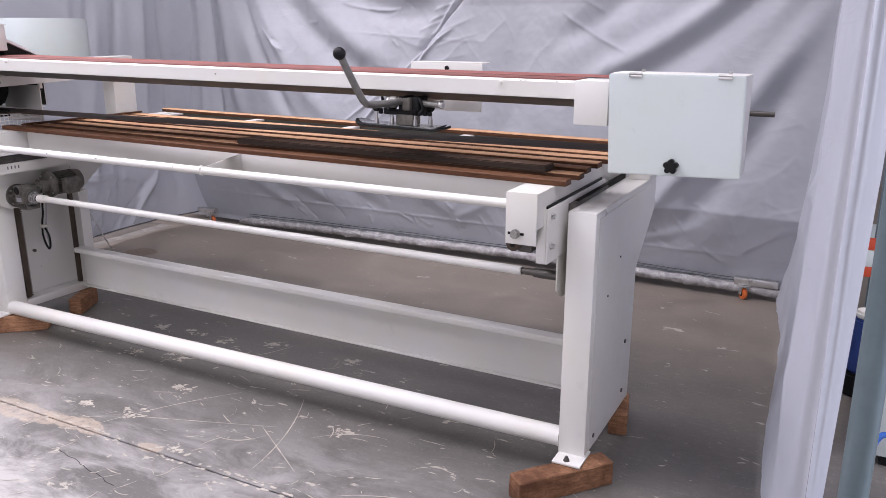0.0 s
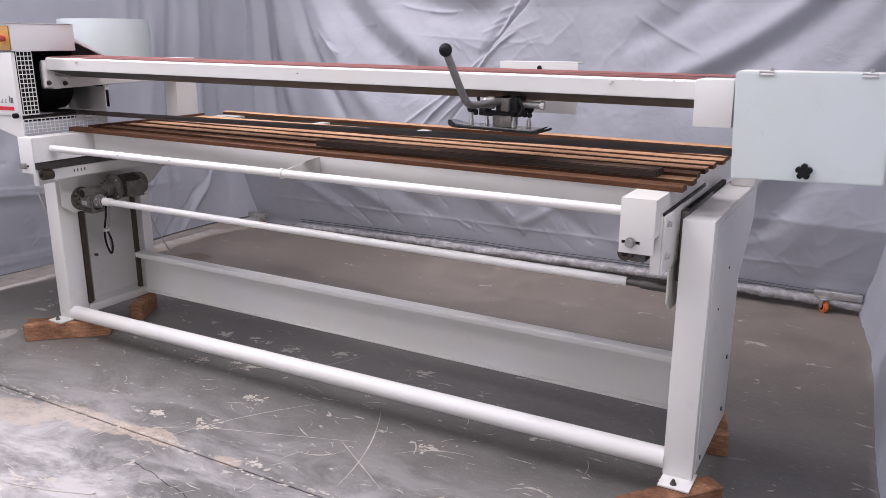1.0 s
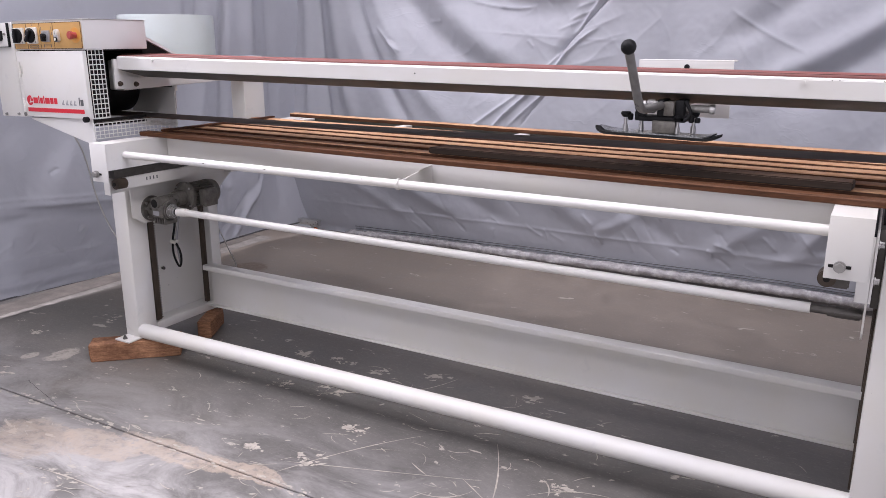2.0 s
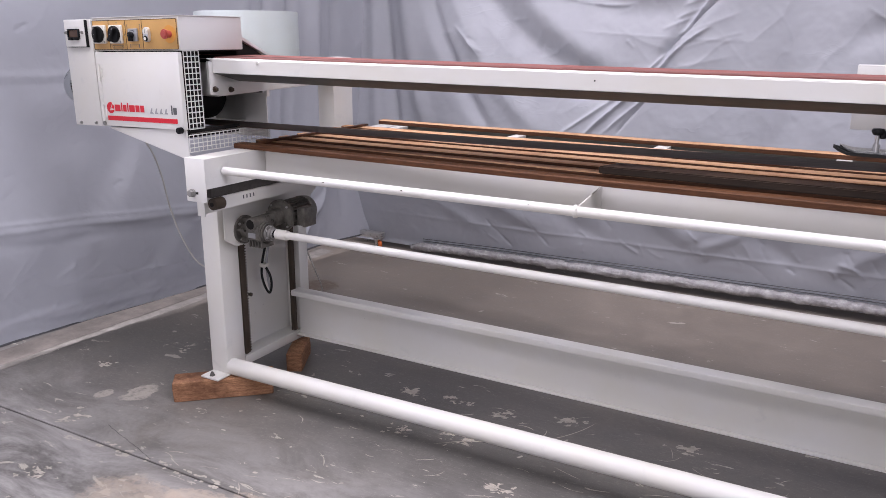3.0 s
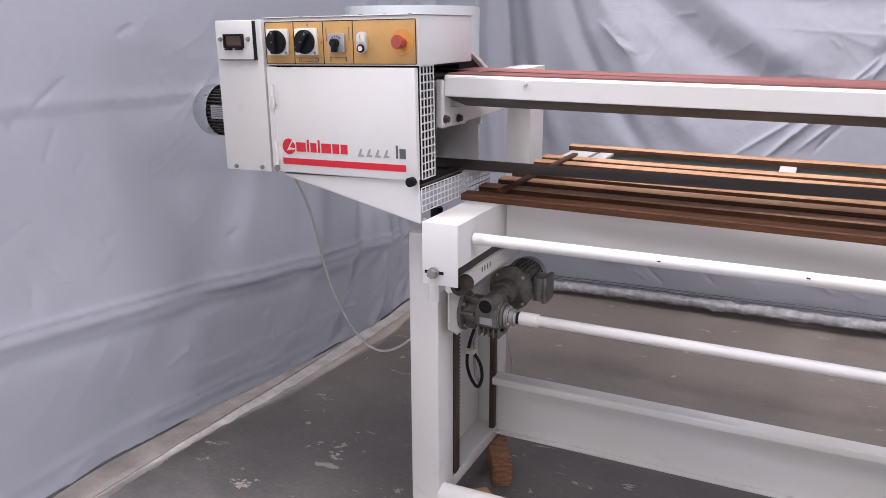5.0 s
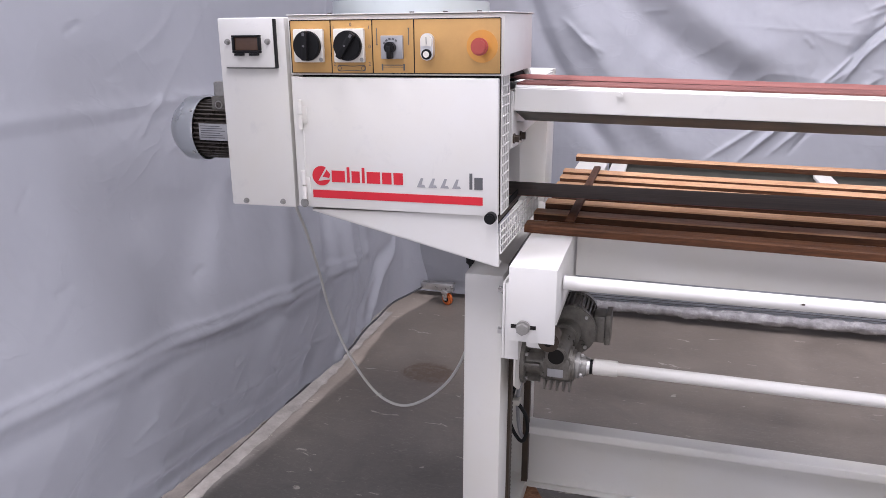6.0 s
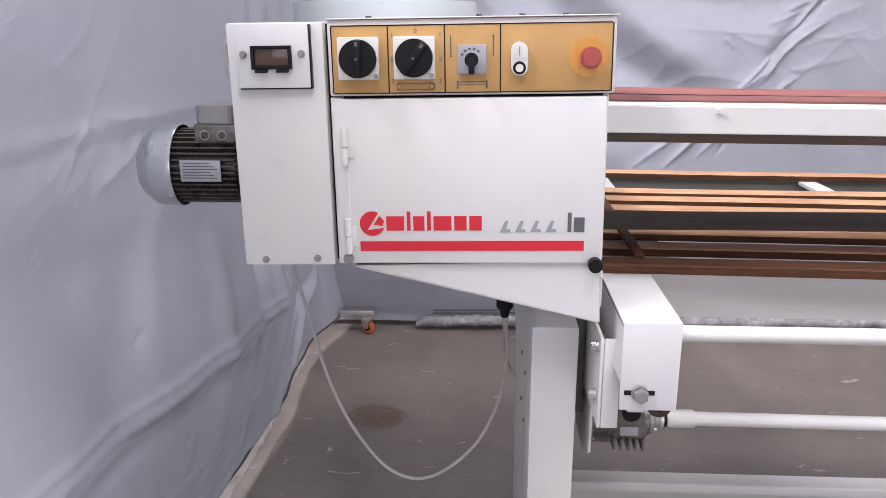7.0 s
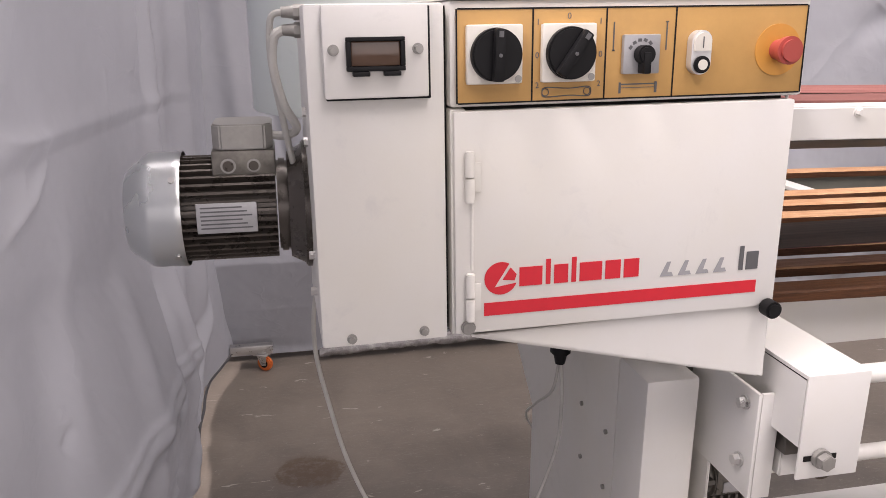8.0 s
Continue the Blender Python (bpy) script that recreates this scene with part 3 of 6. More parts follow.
# ---- vinyl curtains on rolling frames ----
BACK_FOLDS = [  # from, by way of, to (x, z); width, depth
    ((-3.98, 2.3), (-3.95, 1.5), (-3.72, 0.5), 0.035, -0.040), ((-4.05, 2.3), (-4.03, 1.5), (-3.9, 0.5), 0.04, 0.02),
    ((-3.84, 2.3), (-3.82, 1.5), (-3.52, 0.7), 0.055, 0.040), ((-3.74, 2.3), (-3.66, 1.4), (-3.05, 0.75), 0.045, -0.050),
    ((-3.60, 2.2), (-3.45, 1.4), (-2.75, 0.8), 0.07, 0.045), ((-3.42, 2.0), (-3.1, 1.3), (-2.3, 1.05), 0.085, -0.050),
    ((-3.3, 2.1), (-2.9, 1.45), (-2.3, 1.2), 0.08, 0.04), ((-3.0, 2.0), (-2.55, 1.42), (-1.95, 1.55), 0.09, -0.035),
    ((-2.85, 2.1), (-2.45, 1.58), (-1.95, 1.72), 0.06, 0.03), ((-2.5, 1.9), (-2.3, 1.7), (-2.0, 1.8), 0.04, -0.02),
    ((-1.80, 1.75), (-2.05, 1.42), (-2.14, 1.22), 0.011, 0.020), ((-2.10, 1.27), (-2.30, 1.12), (-2.75, 0.80), 0.010, 0.015),
    ((-1.90, 1.45), (-2.09, 1.35), (-2.17, 1.18), 0.009, 0.022), ((-2.16, 1.21), (-2.38, 1.0), (-2.60, 0.80), 0.009, 0.014),
    ((-2.0, 1.22), (-2.2, 1.1), (-2.45, 0.85), 0.008, 0.016), ((-1.83, 1.72), (-2.08, 1.40), (-2.17, 1.22), 0.03, -0.018),
    ((-1.80, 1.66), (-1.98, 1.49), (-2.10, 1.33), 0.007, -0.022), ((-1.96, 1.46), (-2.08, 1.40), (-2.15, 1.26), 0.006, -0.018),
    ((-2.02, 1.36), (-2.08, 1.345), (-2.13, 1.31), 0.005, -0.008), ((-2.10, 1.33), (-2.2, 1.22), (-2.3, 1.13), 0.006, 0.018),
    ((-2.25, 1.12), (-2.4, 1.0), (-2.52, 0.88), 0.006, 0.020), ((-2.14, 1.12), (-2.25, 1.02), (-2.36, 0.86), 0.006, -0.016),
    ((-1.88, 1.60), (-1.98, 1.585), (-2.06, 1.55), 0.008, 0.008), ((-1.93, 1.545), (-2.0, 1.53), (-2.1, 1.48), 0.008, 0.009), ((-1.98, 1.50), (-2.06, 1.47), (-2.16, 1.43), 0.008, 0.008),
    ((-1.20, 1.54), (-1.05, 1.42), (-0.80, 1.31), 0.010, 0.012), ((-1.11, 1.63), (-1.02, 1.57), (-0.95, 1.53), 0.010, 0.008),
    ((-1.75, 1.52), (-1.95, 1.44), (-2.1, 1.40), 0.014, 0.006), ((-1.72, 1.42), (-1.9, 1.38), (-2.05, 1.33), 0.012, 0.005),
    ((-1.78, 1.30), (-1.95, 1.26), (-2.12, 1.22), 0.016, 0.005), ((-2.4, 1.45), (-2.25, 1.35), (-2.1, 1.33), 0.014, 0.005),
    ((-2.5, 1.22), (-2.35, 1.22), (-2.2, 1.18), 0.016, 0.005),
    ((-3.40, 1.46), (-3.30, 1.38), (-3.20, 1.27), 0.012, 0.014), ((-3.32, 1.37), (-3.25, 1.33), (-3.18, 1.30), 0.008, 0.010),
    ((-2.75, 1.62), (-2.6, 1.56), (-2.35, 1.56), 0.010, 0.012), ((-2.55, 1.58), (-2.45, 1.54), (-2.3, 1.57), 0.008, 0.010),
    ((-2.72, 1.435), (-2.2, 1.385), (-1.65, 1.37), 0.006, 0.004), ((-4.1, 0.26), (-2.0, 0.245), (0.2, 0.235), 0.008, 0.005),
    ((-1.55, 2.0), (-1.35, 1.3), (-1.6, 0.6), 0.12, -0.030), ((-1.2, 2.0), (-1.05, 1.4), (-1.2, 0.6), 0.12, 0.025),
    ((0.05, 1.8), (-0.35, 1.35), (-0.95, 1.05), 0.075, -0.050), ((-0.15, 1.75), (-0.55, 1.35), (-1.1, 1.15), 0.06, 0.040),
    ((0.2, 1.6), (-0.1, 1.1), (-0.55, 0.55), 0.07, 0.040), ((0.1, 1.3), (-0.1, 0.8), (-0.5, 0.3), 0.07, -0.040),
    ((-0.55, 1.9), (-0.85, 1.5), (-1.3, 1.35), 0.07, -0.028), ((-0.25, 0.95), (-0.6, 0.5), (-0.75, 0.25), 0.05, 0.030),
    ((-3.8, 0.6), (-3.5, 0.35), (-3.1, 0.2), 0.045, 0.0120), ((-3.4, 0.6), (-3.1, 0.4), (-2.7, 0.25), 0.045, 0.0132),
    ((-3.0, 0.6), (-2.75, 0.4), (-2.4, 0.25), 0.060, -0.0150), ((-2.3, 0.65), (-2.1, 0.4), (-1.75, 0.25), 0.060, 0.0168),
    ((-1.9, 0.65), (-1.6, 0.4), (-1.3, 0.22), 0.060, -0.0150), ((-1.4, 0.6), (-1.55, 0.4), (-1.9, 0.25), 0.030, 0.0096),
    ((-0.75, 0.55), (-1.0, 0.35), (-1.25, 0.22), 0.045, 0.0120), ((-0.3, 0.40), (-0.6, 0.28), (-0.95, 0.20), 0.030, 0.0096),
]
LEFT_FOLDS = [  # (y, z)
    ((0.4, 0.56), (2.8, 0.50), (4.4, 0.44), 0.27, 0.10),
    ((1.2, 0.735), (3.0, 0.565), (4.35, 0.465), 0.010, 0.010), ((2.6, 0.30), (3.2, 0.27), (3.9, 0.21), 0.012, 0.012),
    ((0.2, 0.085), (2.6, 0.10), (4.6, 0.09), 0.009, 0.006), ((0.2, 0.13), (2.6, 0.145), (4.6, 0.13), 0.02, -0.005),
    ((0.2, 1.235), (2.6, 1.235), (4.9, 1.19), 0.020, 0.007), ((0.2, 1.20), (2.6, 1.20), (4.9, 1.155), 0.016, -0.004),
    ((1.2, 0.70), (3.0, 0.53), (4.35, 0.43), 0.026, 0.016), ((1.2, 0.655), (3.0, 0.485), (4.35, 0.385), 0.03, -0.010),
    ((3.2, 0.95), (2.8, 0.6), (2.3, 0.1), 0.10, -0.026), ((3.6, 0.9), (3.4, 0.5), (3.05, 0.1), 0.06, 0.020),
    ((3.9, 0.85), (3.7, 0.4), (3.5, 0.05), 0.045, -0.026), ((4.15, 1.6), (4.0, 0.8), (3.85, 0.05), 0.05, 0.030),
    ((4.35, 2.2), (4.2, 1.0), (4.12, 0.05), 0.035, -0.045), ((4.5, 2.3), (4.42, 1.2), (4.42, 0.1), 0.045, 0.050),
    ((4.66, 2.3), (4.62, 1.2), (4.66, 0.2), 0.035, -0.030), ((1.5, 1.75), (2.3, 1.45), (3.2, 1.5), 0.2, 0.02),
    ((3.24, 1.20), (3.16, 1.14), (2.95, 1.07), 0.018, 0.013), ((3.0, 1.25), (3.1, 1.22), (3.3, 1.215), 0.014, 0.010),
    ((4.12, 2.2), (4.08, 1.5), (4.03, 1.15), 0.03, -0.030), ((3.95, 2.2), (3.93, 1.6), (3.9, 1.25), 0.04, 0.022),
    ((4.62, 0.75), (4.45, 0.35), (4.17, 0.03), 0.022, 0.030), ((4.42, 0.42), (4.25, 0.25), (4.0, 0.05), 0.02, -0.022),
    ((4.05, 0.38), (3.95, 0.2), (3.75, 0.05), 0.02, 0.020), ((3.7, 0.84), (3.2, 0.90), (2.6, 0.96), 0.09, -0.020),
    ((3.75, 0.42), (3.6, 0.28), (3.45, 0.12), 0.025, 0.016), ((3.3, 1.02), (3.2, 0.86), (3.02, 0.64), 0.05, 0.012),
    ((2.0, 0.16), (2.8, 0.20), (3.7, 0.13), 0.022, 0.014), ((2.2, 0.12), (2.5, 0.17), (2.7, 0.10), 0.02, 0.014),
    ((2.9, 0.34), (3.0, 0.26), (3.05, 0.18), 0.014, 0.012), ((3.25, 0.30), (3.32, 0.24), (3.34, 0.18), 0.012, 0.012),
]


def pinches(seed, count, u, v, slope, spread):
    """Short sharp creases scattered over a stretch of a sheet."""
    rnd, made = random.Random(seed), []
    for k in range(count):
        a, b, t = rnd.uniform(*u), rnd.uniform(*v), rnd.gauss(slope, spread)
        n, bow = rnd.uniform(0.03, 0.085), rnd.uniform(-0.012, 0.012)
        dx, dz = n * math.cos(t), n * math.sin(t)
        made.append(((a - dx, b - dz), (a + bow, b + bow), (a + dx, b + dz), rnd.uniform(0.006, 0.011), rnd.choice((-1, 1)) * rnd.uniform(0.003, 0.009)))
    return made


BACK_FOLDS += pinches(5, 70, (-3.3, -0.2), (0.16, 0.55), -0.75, 0.3) + pinches(6, 12, (-3.3, -1.4), (1.0, 1.75), -0.6, 0.6)
LEFT_FOLDS += pinches(8, 45, (2.4, 4.3), (0.08, 0.40), 0.9, 0.4) + pinches(9, 18, (1.8, 3.8), (0.7, 1.5), 0.5, 0.6)
RIGHT_FOLDS = [
    ((4.6, 2.4), (4.6, 1.2), (4.55, 0.1), 0.06, 0.03), ((4.2, 2.4), (4.1, 1.2), (4.0, 0.1), 0.09, -0.03),
    ((3.6, 2.4), (3.5, 1.2), (3.5, 0.1), 0.12, 0.03), ((3.0, 2.4), (2.95, 1.2), (2.95, 0.1), 0.10, -0.02),
    ((2.55, 2.4), (2.6, 1.2), (2.6, 0.1), 0.07, 0.04), ((3.6, 0.9), (3.3, 0.85), (2.9, 0.72), 0.03, 0.02),
]


def fold_height(u, v, a, c, b, width, depth):
    """Height over the whole sheet of one fold that runs from a by way of c to b."""
    s = np.linspace(0, 1, 20)[:, None]
    line = (1 - s) ** 2 * np.array(a) + 2 * s * (1 - s) * np.array(c) + s ** 2 * np.array(b)
    best, where = np.full(u.shape, 1e9), np.zeros(u.shape)
    for i in range(19):
        (px, pz), (qx, qz) = line[i], line[i + 1]
        dx, dz = qx - px, qz - pz
        k = np.clip(((u - px) * dx + (v - pz) * dz) / (dx * dx + dz * dz), 0, 1)
        d = np.hypot(u - px - k * dx, v - pz - k * dz)
        near = d < best
        best = np.where(near, d, best)
        where = np.where(near, (i + k) / 19, where)
    fade = np.clip(where / 0.2 + 0.05, 0, 1) * np.clip((1 - where) / 0.2 + 0.05, 0, 1)
    crest = np.exp(-(best / width) ** 2) if width > 0.018 else np.exp(-best / width)
    return depth * fade * crest


def creases(a, b, seed):
    """Sharp little ridges in patches, slanting like pulled vinyl."""
    patch = max(0.0, noise.noise((a * 0.9 + seed, b * 1.1, 7.0)) + 0.12)
    p, q = a * 0.8 + b * 0.6, b * 0.8 - a * 0.6
    r = noise.noise((p * 2.2, q * 5.0, seed)) + 0.35 * noise.noise((p * 6, q * 13, seed + 3))
    w = noise.noise((q * 3.0, p * 7.0, seed + 9))
    return patch * (0.014 * math.exp(-abs(r) * 9) + 0.008 * math.exp(-abs(w) * 12))


def sheet(name, place, u0, u1, v1, folds, steps, parent, label, rough=0.008, v0=0.02, crumple=1.0, fine=None):
    """A hanging sheet: place(u, v, d) gives the world point of a sheet point pushed out by d."""
    nu, nv = steps
    along, up = np.linspace(u0, u1, nu + 1), np.linspace(v0, v1, nv + 1)
    if fine:
        a, b, step = fine[:3]
        along = np.concatenate((along[along < a], np.arange(a, b, step), along[along >= b]))
        a, b, step = fine[3:]
        up = np.concatenate((up[up < a], np.arange(a, b, step), up[up >= b]))
        nu, nv = len(along) - 1, len(up) - 1
    u, v = np.meshgrid(along, up)
    d = np.zeros(u.shape)
    for f in folds:
        reach = 4.5 * f[3]
        us, vs = [p[0] for p in f[:3]], [p[1] for p in f[:3]]
        i0, i1 = np.searchsorted(along, (min(us) - reach, max(us) + reach))
        j0, j1 = np.searchsorted(up, (min(vs) - reach, max(vs) + reach))
        if i1 > i0 and j1 > j0:
            d[j0:j1, i0:i1] += fold_height(u[j0:j1, i0:i1], v[j0:j1, i0:i1], *f)
    bm = bmesh.new()
    rows = []
    for j in range(nv + 1):
        row = []
        for i in range(nu + 1):
            a, b = u[j, i], v[j, i]
            k = d[j, i] + 0.02 * noise.noise((a * 1.1, b * 0.6, 3.0)) + rough * noise.noise((a * 5, b * 4, 1.0)) + 0.3 * rough * noise.turbulence((a * 13, b * 11, 2.0), 3, False) + crumple * creases(a, b, u0)
            row.append(bm.verts.new(place(a, b, k)))
        rows.append(row)
    for a, b in zip(rows, rows[1:]):
        for i in range(nu):
            bm.faces.new((a[i], a[i + 1], b[i + 1], b[i]))
    return part(name, bm, VINYL, parent, label, 180)


def caster(at, parent, facing, tilt=0):
    x, y = at
    bm = bmesh.new()
    cyl(bm, (x - 0.012, y, 0.033), (x + 0.012, y, 0.033), 0.033, seg=28, bev=0.006)
    wheel_verts = bm.verts[:]
    spin(bm, wheel_verts, (x, y, 0.033), facing)
    wheel = part("caster_wheel", bm, ORANGE, parent, "orange rubber caster wheel")
    bm = bmesh.new()
    cyl(bm, (x - 0.014, y, 0.033), (x + 0.014, y, 0.033), 0.017, seg=20)
    spin(bm, bm.verts[:], (x, y, 0.033), facing)
    part("wheel_hub", bm, BLACK, wheel)
    bm = bmesh.new()
    for s in (-0.019, 0.017):
        prism(bm, [(y - 0.010, 0.028), (y + 0.010, 0.028), (y + 0.03, 0.074), (y - 0.016, 0.074)], "x", x + s, x + s + 0.003)
    box(bm, x - 0.03, x + 0.03, y - 0.022, y + 0.038, 0.073, 0.078, 0.001)
    cyl(bm, (x - 0.024, y, 0.033), (x + 0.024, y, 0.033), 0.005, seg=8)
    spin(bm, bm.verts[:], (x, y, 0.033), facing)
    part("caster_fork", bm, STEEL, parent)


def frame_foot(x0, x1, y, parent):
    bm = bmesh.new()
    box(bm, x0, x1, y - 0.02, y + 0.02, 0.079, 0.118, 0.003)
    cyl(bm, (x0 + 0.03, y - 0.021, 0.1), (x0 + 0.03, y - 0.025, 0.1), 0.006, seg=10)
    cyl(bm, (x1 - 0.03, y - 0.021, 0.1), (x1 - 0.03, y - 0.025, 0.1), 0.006, seg=10)
    part("foot_bar", bm, STEEL, parent, "galvanised foot bar")


def back_place(u, v, d):
    # the sheet billows forward over its hem and leans back again towards the top
    billow = 0.13 * min(1.0, max(0.0, v - 0.06) / 0.42) if v < 0.48 else 0.13 * max(0.0, 1 - (v - 0.48) / 1.1)
    return (u, 4.895 - d - billow, v)


back = holder("vinyl_curtain", (-1.9, 4.9, 0), "wrinkled grey vinyl curtain on a wheeled frame behind the machine", "curtain", "curtains round the bay")
sheet("vinyl_sheet", back_place, -4.30, 0.22, 2.4, BACK_FOLDS, (440, 200), back, "wrinkled grey vinyl", v0=0.03, crumple=0.45, fine=(-3.35, -0.15, 0.0065, 0.14, 1.75, 0.007))
bm = bmesh.new()
hose(bm, [(-3.70 + 0.477 * i, 4.85 + 0.008 * math.sin(i * 1.7), (0.044, 0.054, 0.062, 0.066, 0.068, 0.071, 0.072, 0.064, 0.052)[i]) for i in range(9)], 0.027, 14, 22)
for v in bm.verts:
    k = min(1.0, 0.7 + max(0.0, v.co.x + 3.70) / 0.2)
    v.co.y, v.co.z = 4.85 + (v.co.y - 4.85) * k, 0.014 + (v.co.z - 0.014) * k
    v.co += k * Vector((0, 1, 1)) * (0.005 * noise.noise(v.co * 14) + 0.006 * noise.noise(v.co * 45))
part("bottom_tube", bm, WRAP, back, "grey tube wrapped in the sheet's crumpled hem")
# double stitched seam just over the hem
for over in (0.036, 0.052):
    bm = bmesh.new()
    pts = []
    for i in range(16):
        x = -3.62 + 0.24 * i
        z = over + float(np.interp(x, (-3.7, -2.75, -0.8, 0.12), (0.044, 0.062, 0.072, 0.052)))
        pts.append((x, back_place(0, z, 0)[1] - 0.022 - 0.004 * math.sin(i * 1.9), z + 0.002 * math.sin(i * 1.3)))
    hose(bm, pts, 0.003, 6, 6)
    part("hem_seam", bm, SEAMGREY, back)
frame_foot(-4.07, -3.895, 4.80, back)
caster((-3.93, 4.795), back, 62)
frame_foot(-0.13, 0.10, 4.85, back)
caster((-0.075, 4.83), back, 35)
for k in range(2):
    one("frame_post", STEEL, back, lambda b: cyl(b, (-4.14 + k * 4.35, 4.97, 0.0), (-4.2 + k * 4.45, 4.97, 2.6), 0.024, seg=16))
bm = bmesh.new()
cyl(bm, (-4.14, 4.97, 2.6), (0.21, 4.97, 2.6), 0.024, seg=16)
part("top_rail", bm, STEEL, back)


FOOT_Y = (0.2, 2.06, 2.5, 3.0, 3.3, 3.66, 3.97, 4.22, 4.49, 4.75, 4.95)
FOOT_X = (-4.36, -4.297, -4.295, -4.235, -4.185, -4.155, -4.14, -4.155, -4.155, -4.09, -4.06)
HEM_Z = 0.085


def left_place(u, v, d):
    upper = -4.31 + 0.062 * max(0.0, u - 2.2) + 0.05 * max(0.0, u - 3.9) ** 1.5 - 0.02 * max(0.0, 2.2 - u)
    foot = float(np.interp(u, FOOT_Y, FOOT_X))
    return (upper + d + (foot - upper) * math.exp(-(v - HEM_Z) * 5), u, v)


left = holder("vinyl_curtain", (-4.4, 2.6, 0), "taut grey vinyl curtain with horizontal seams beside the motor", "curtain", "curtains round the bay")
sheet("vinyl_sheet", left_place, 0.2, 4.95, 2.4, LEFT_FOLDS, (620, 330), left, "smooth grey vinyl with weld seams", 0.007, v0=HEM_Z, crumple=1.3)
# thin dark line added along the bottom edge of the sheet
bm = bmesh.new()
hose(bm, [left_place(y, HEM_Z, 0.012 + 0.004 * math.sin(k * 1.7)) for k, y in enumerate(np.linspace(0.3, 4.9, 40))], 0.005, 6, 4)
part("hem_line", bm, SEAMGREY, left, "thin dark line added along the bottom hem")
# dusty strip of bare floor under the hem, with a crack along it
bm = bmesh.new()
rows = []
for i in range(161):
    y = 0.6 + 4.0 * i / 160
    x1 = float(np.interp(y, (2.2, 2.7, 3.5, 4.6), (-4.24, -4.23, -4.17, -4.165))) + 0.010 * noise.noise((y * 3, 0, 0))
    gap = 0.035 + 0.035 * max(0.0, y - 2.6)
    prof = [(-4.44, 0.001), (x1 - gap - 0.08, 0.004), (x1 - gap, 0.006), (x1 - gap + 0.001, 0.001), (x1 - gap + 0.004, 0.001), (x1 - gap + 0.005, 0.006), (x1 + 0.010 * noise.noise((y * 17, 2, 0)) + 0.012 * noise.noise((y * 45, 5, 0)), 0.001)]
    rows.append([bm.verts.new((px, y, pz + 0.002 * abs(noise.noise((y * 9, px * 30, 4))))) for px, pz in prof])
for a, b in zip(rows, rows[1:]):
    for i in range(len(a) - 1):
        bm.faces.new((a[i], a[i + 1], b[i + 1], b[i])).material_index = 1 if i == 3 else 2 if i < 2 else 0
part("bare_strip", bm, [plain("dusty_bare_floor", (0.35, 0.32, 0.29), 0.75, 0.0, 0.25, 11, 0.3), INSIDE, plain("dirty_bare_floor", (0.24, 0.21, 0.185), 0.75, 0.0, 0.3, 9, 0.3)], floor, "dusty pale strip of bare floor", 60)


def right_place(u, v, d):
    foot = float(np.interp(u, (2.26, 2.4, 2.6, 2.85, 3.46, 4.4, 4.9), (0.372, 0.325, 0.28, 0.243, 0.207, 0.151, 0.10)))
    upper = float(np.interp(u, (2.26, 2.4, 3.4, 4.4, 4.9), (0.375, 0.36, 0.335, 0.30, 0.25)))
    return (upper - d * min(1, (u - 2.26) * 3) + (foot - upper) * math.exp(-v * 1.3), u, v)


right = holder("vinyl_curtain", (0.3, 3.5, 0), "pale grey vinyl curtain in soft hanging folds, open at one edge", "curtain", "curtains round the bay")
sheet("vinyl_sheet", right_place, 2.26, 4.88, 2.6, RIGHT_FOLDS, (150, 110), right, "draped grey vinyl", 0.006, v0=0.008)

flap = holder("vinyl_curtain", (0.40, 2.33, 0), "narrow loose flap of grey vinyl curtain beside a round post", "curtain", "curtains round the bay")
sheet("vinyl_sheet", lambda u, v, d: (0.374 + u * (0.030 + 0.027 * min(1.15, v)), 2.287 + 0.085 * u - d, v), 0.0, 1.0, 2.6, [((0.4, 2.4), (0.45, 1.2), (0.5, 0.1), 0.2, 0.02)], (24, 60), flap, "draped grey vinyl", 0.002, v0=0.008, crumple=0.2)

bm = bmesh.new()
cyl(bm, (0.447, 1.80, 0.0), (0.447, 1.80, 3.0), 0.024, seg=24)
box(bm, 0.40, 0.494, 1.75, 1.85, 0.0, 0.008, 0.002)
tagged(part("round_post", bm, BLUETUBE), "round blue-grey painted steel post of the curtain frame", "post")

# things outside the bay, seen past the open edge of the curtain
rack = holder("storage_rack", (0.75, 4.2, 0), "storage rack with orange-red beams and pale boards", "rack")
for x in (0.50, 1.3):
    quick("rack_upright", BLUETUBE, rack, x, x + 0.05, 4.2, 4.25, 0, 2.2)
for z in (0.40, 0.52, 1.15):
    quick("rack_beam", RACKRED, rack, 0.46, 1.35, 4.15, 4.2, z, z + 0.045)
quick("rack_board", COOLWHITE, rack, 0.47, 1.34, 4.15, 4.7, 0.445, 0.52, 0.004, "pale board")
cabinet = holder("floor_cabinet", (0.9, 3.4, 0), "low pale floor cabinet standing outside the curtain", "cabinet")
quick("cabinet_body", COOLWHITE, cabinet, 0.56, 1.1, 3.2, 3.7, 0.04, 0.42, 0.006)
quick("cabinet_plinth", BLACK, cabinet, 0.58, 1.08, 3.22, 3.68, 0.0, 0.04, 0)
tank = holder("workshop_vacuum", (0.52, 3.75, 0), "dark blue and black workshop machine outside the curtain", "vacuum")
one("tank", plain("dark_blue_paint", (0.02, 0.05, 0.2), 0.4), tank, lambda b: cyl(b, (0.50, 3.8, 0.1), (0.50, 3.8, 0.33), 0.05, bev=0.01))
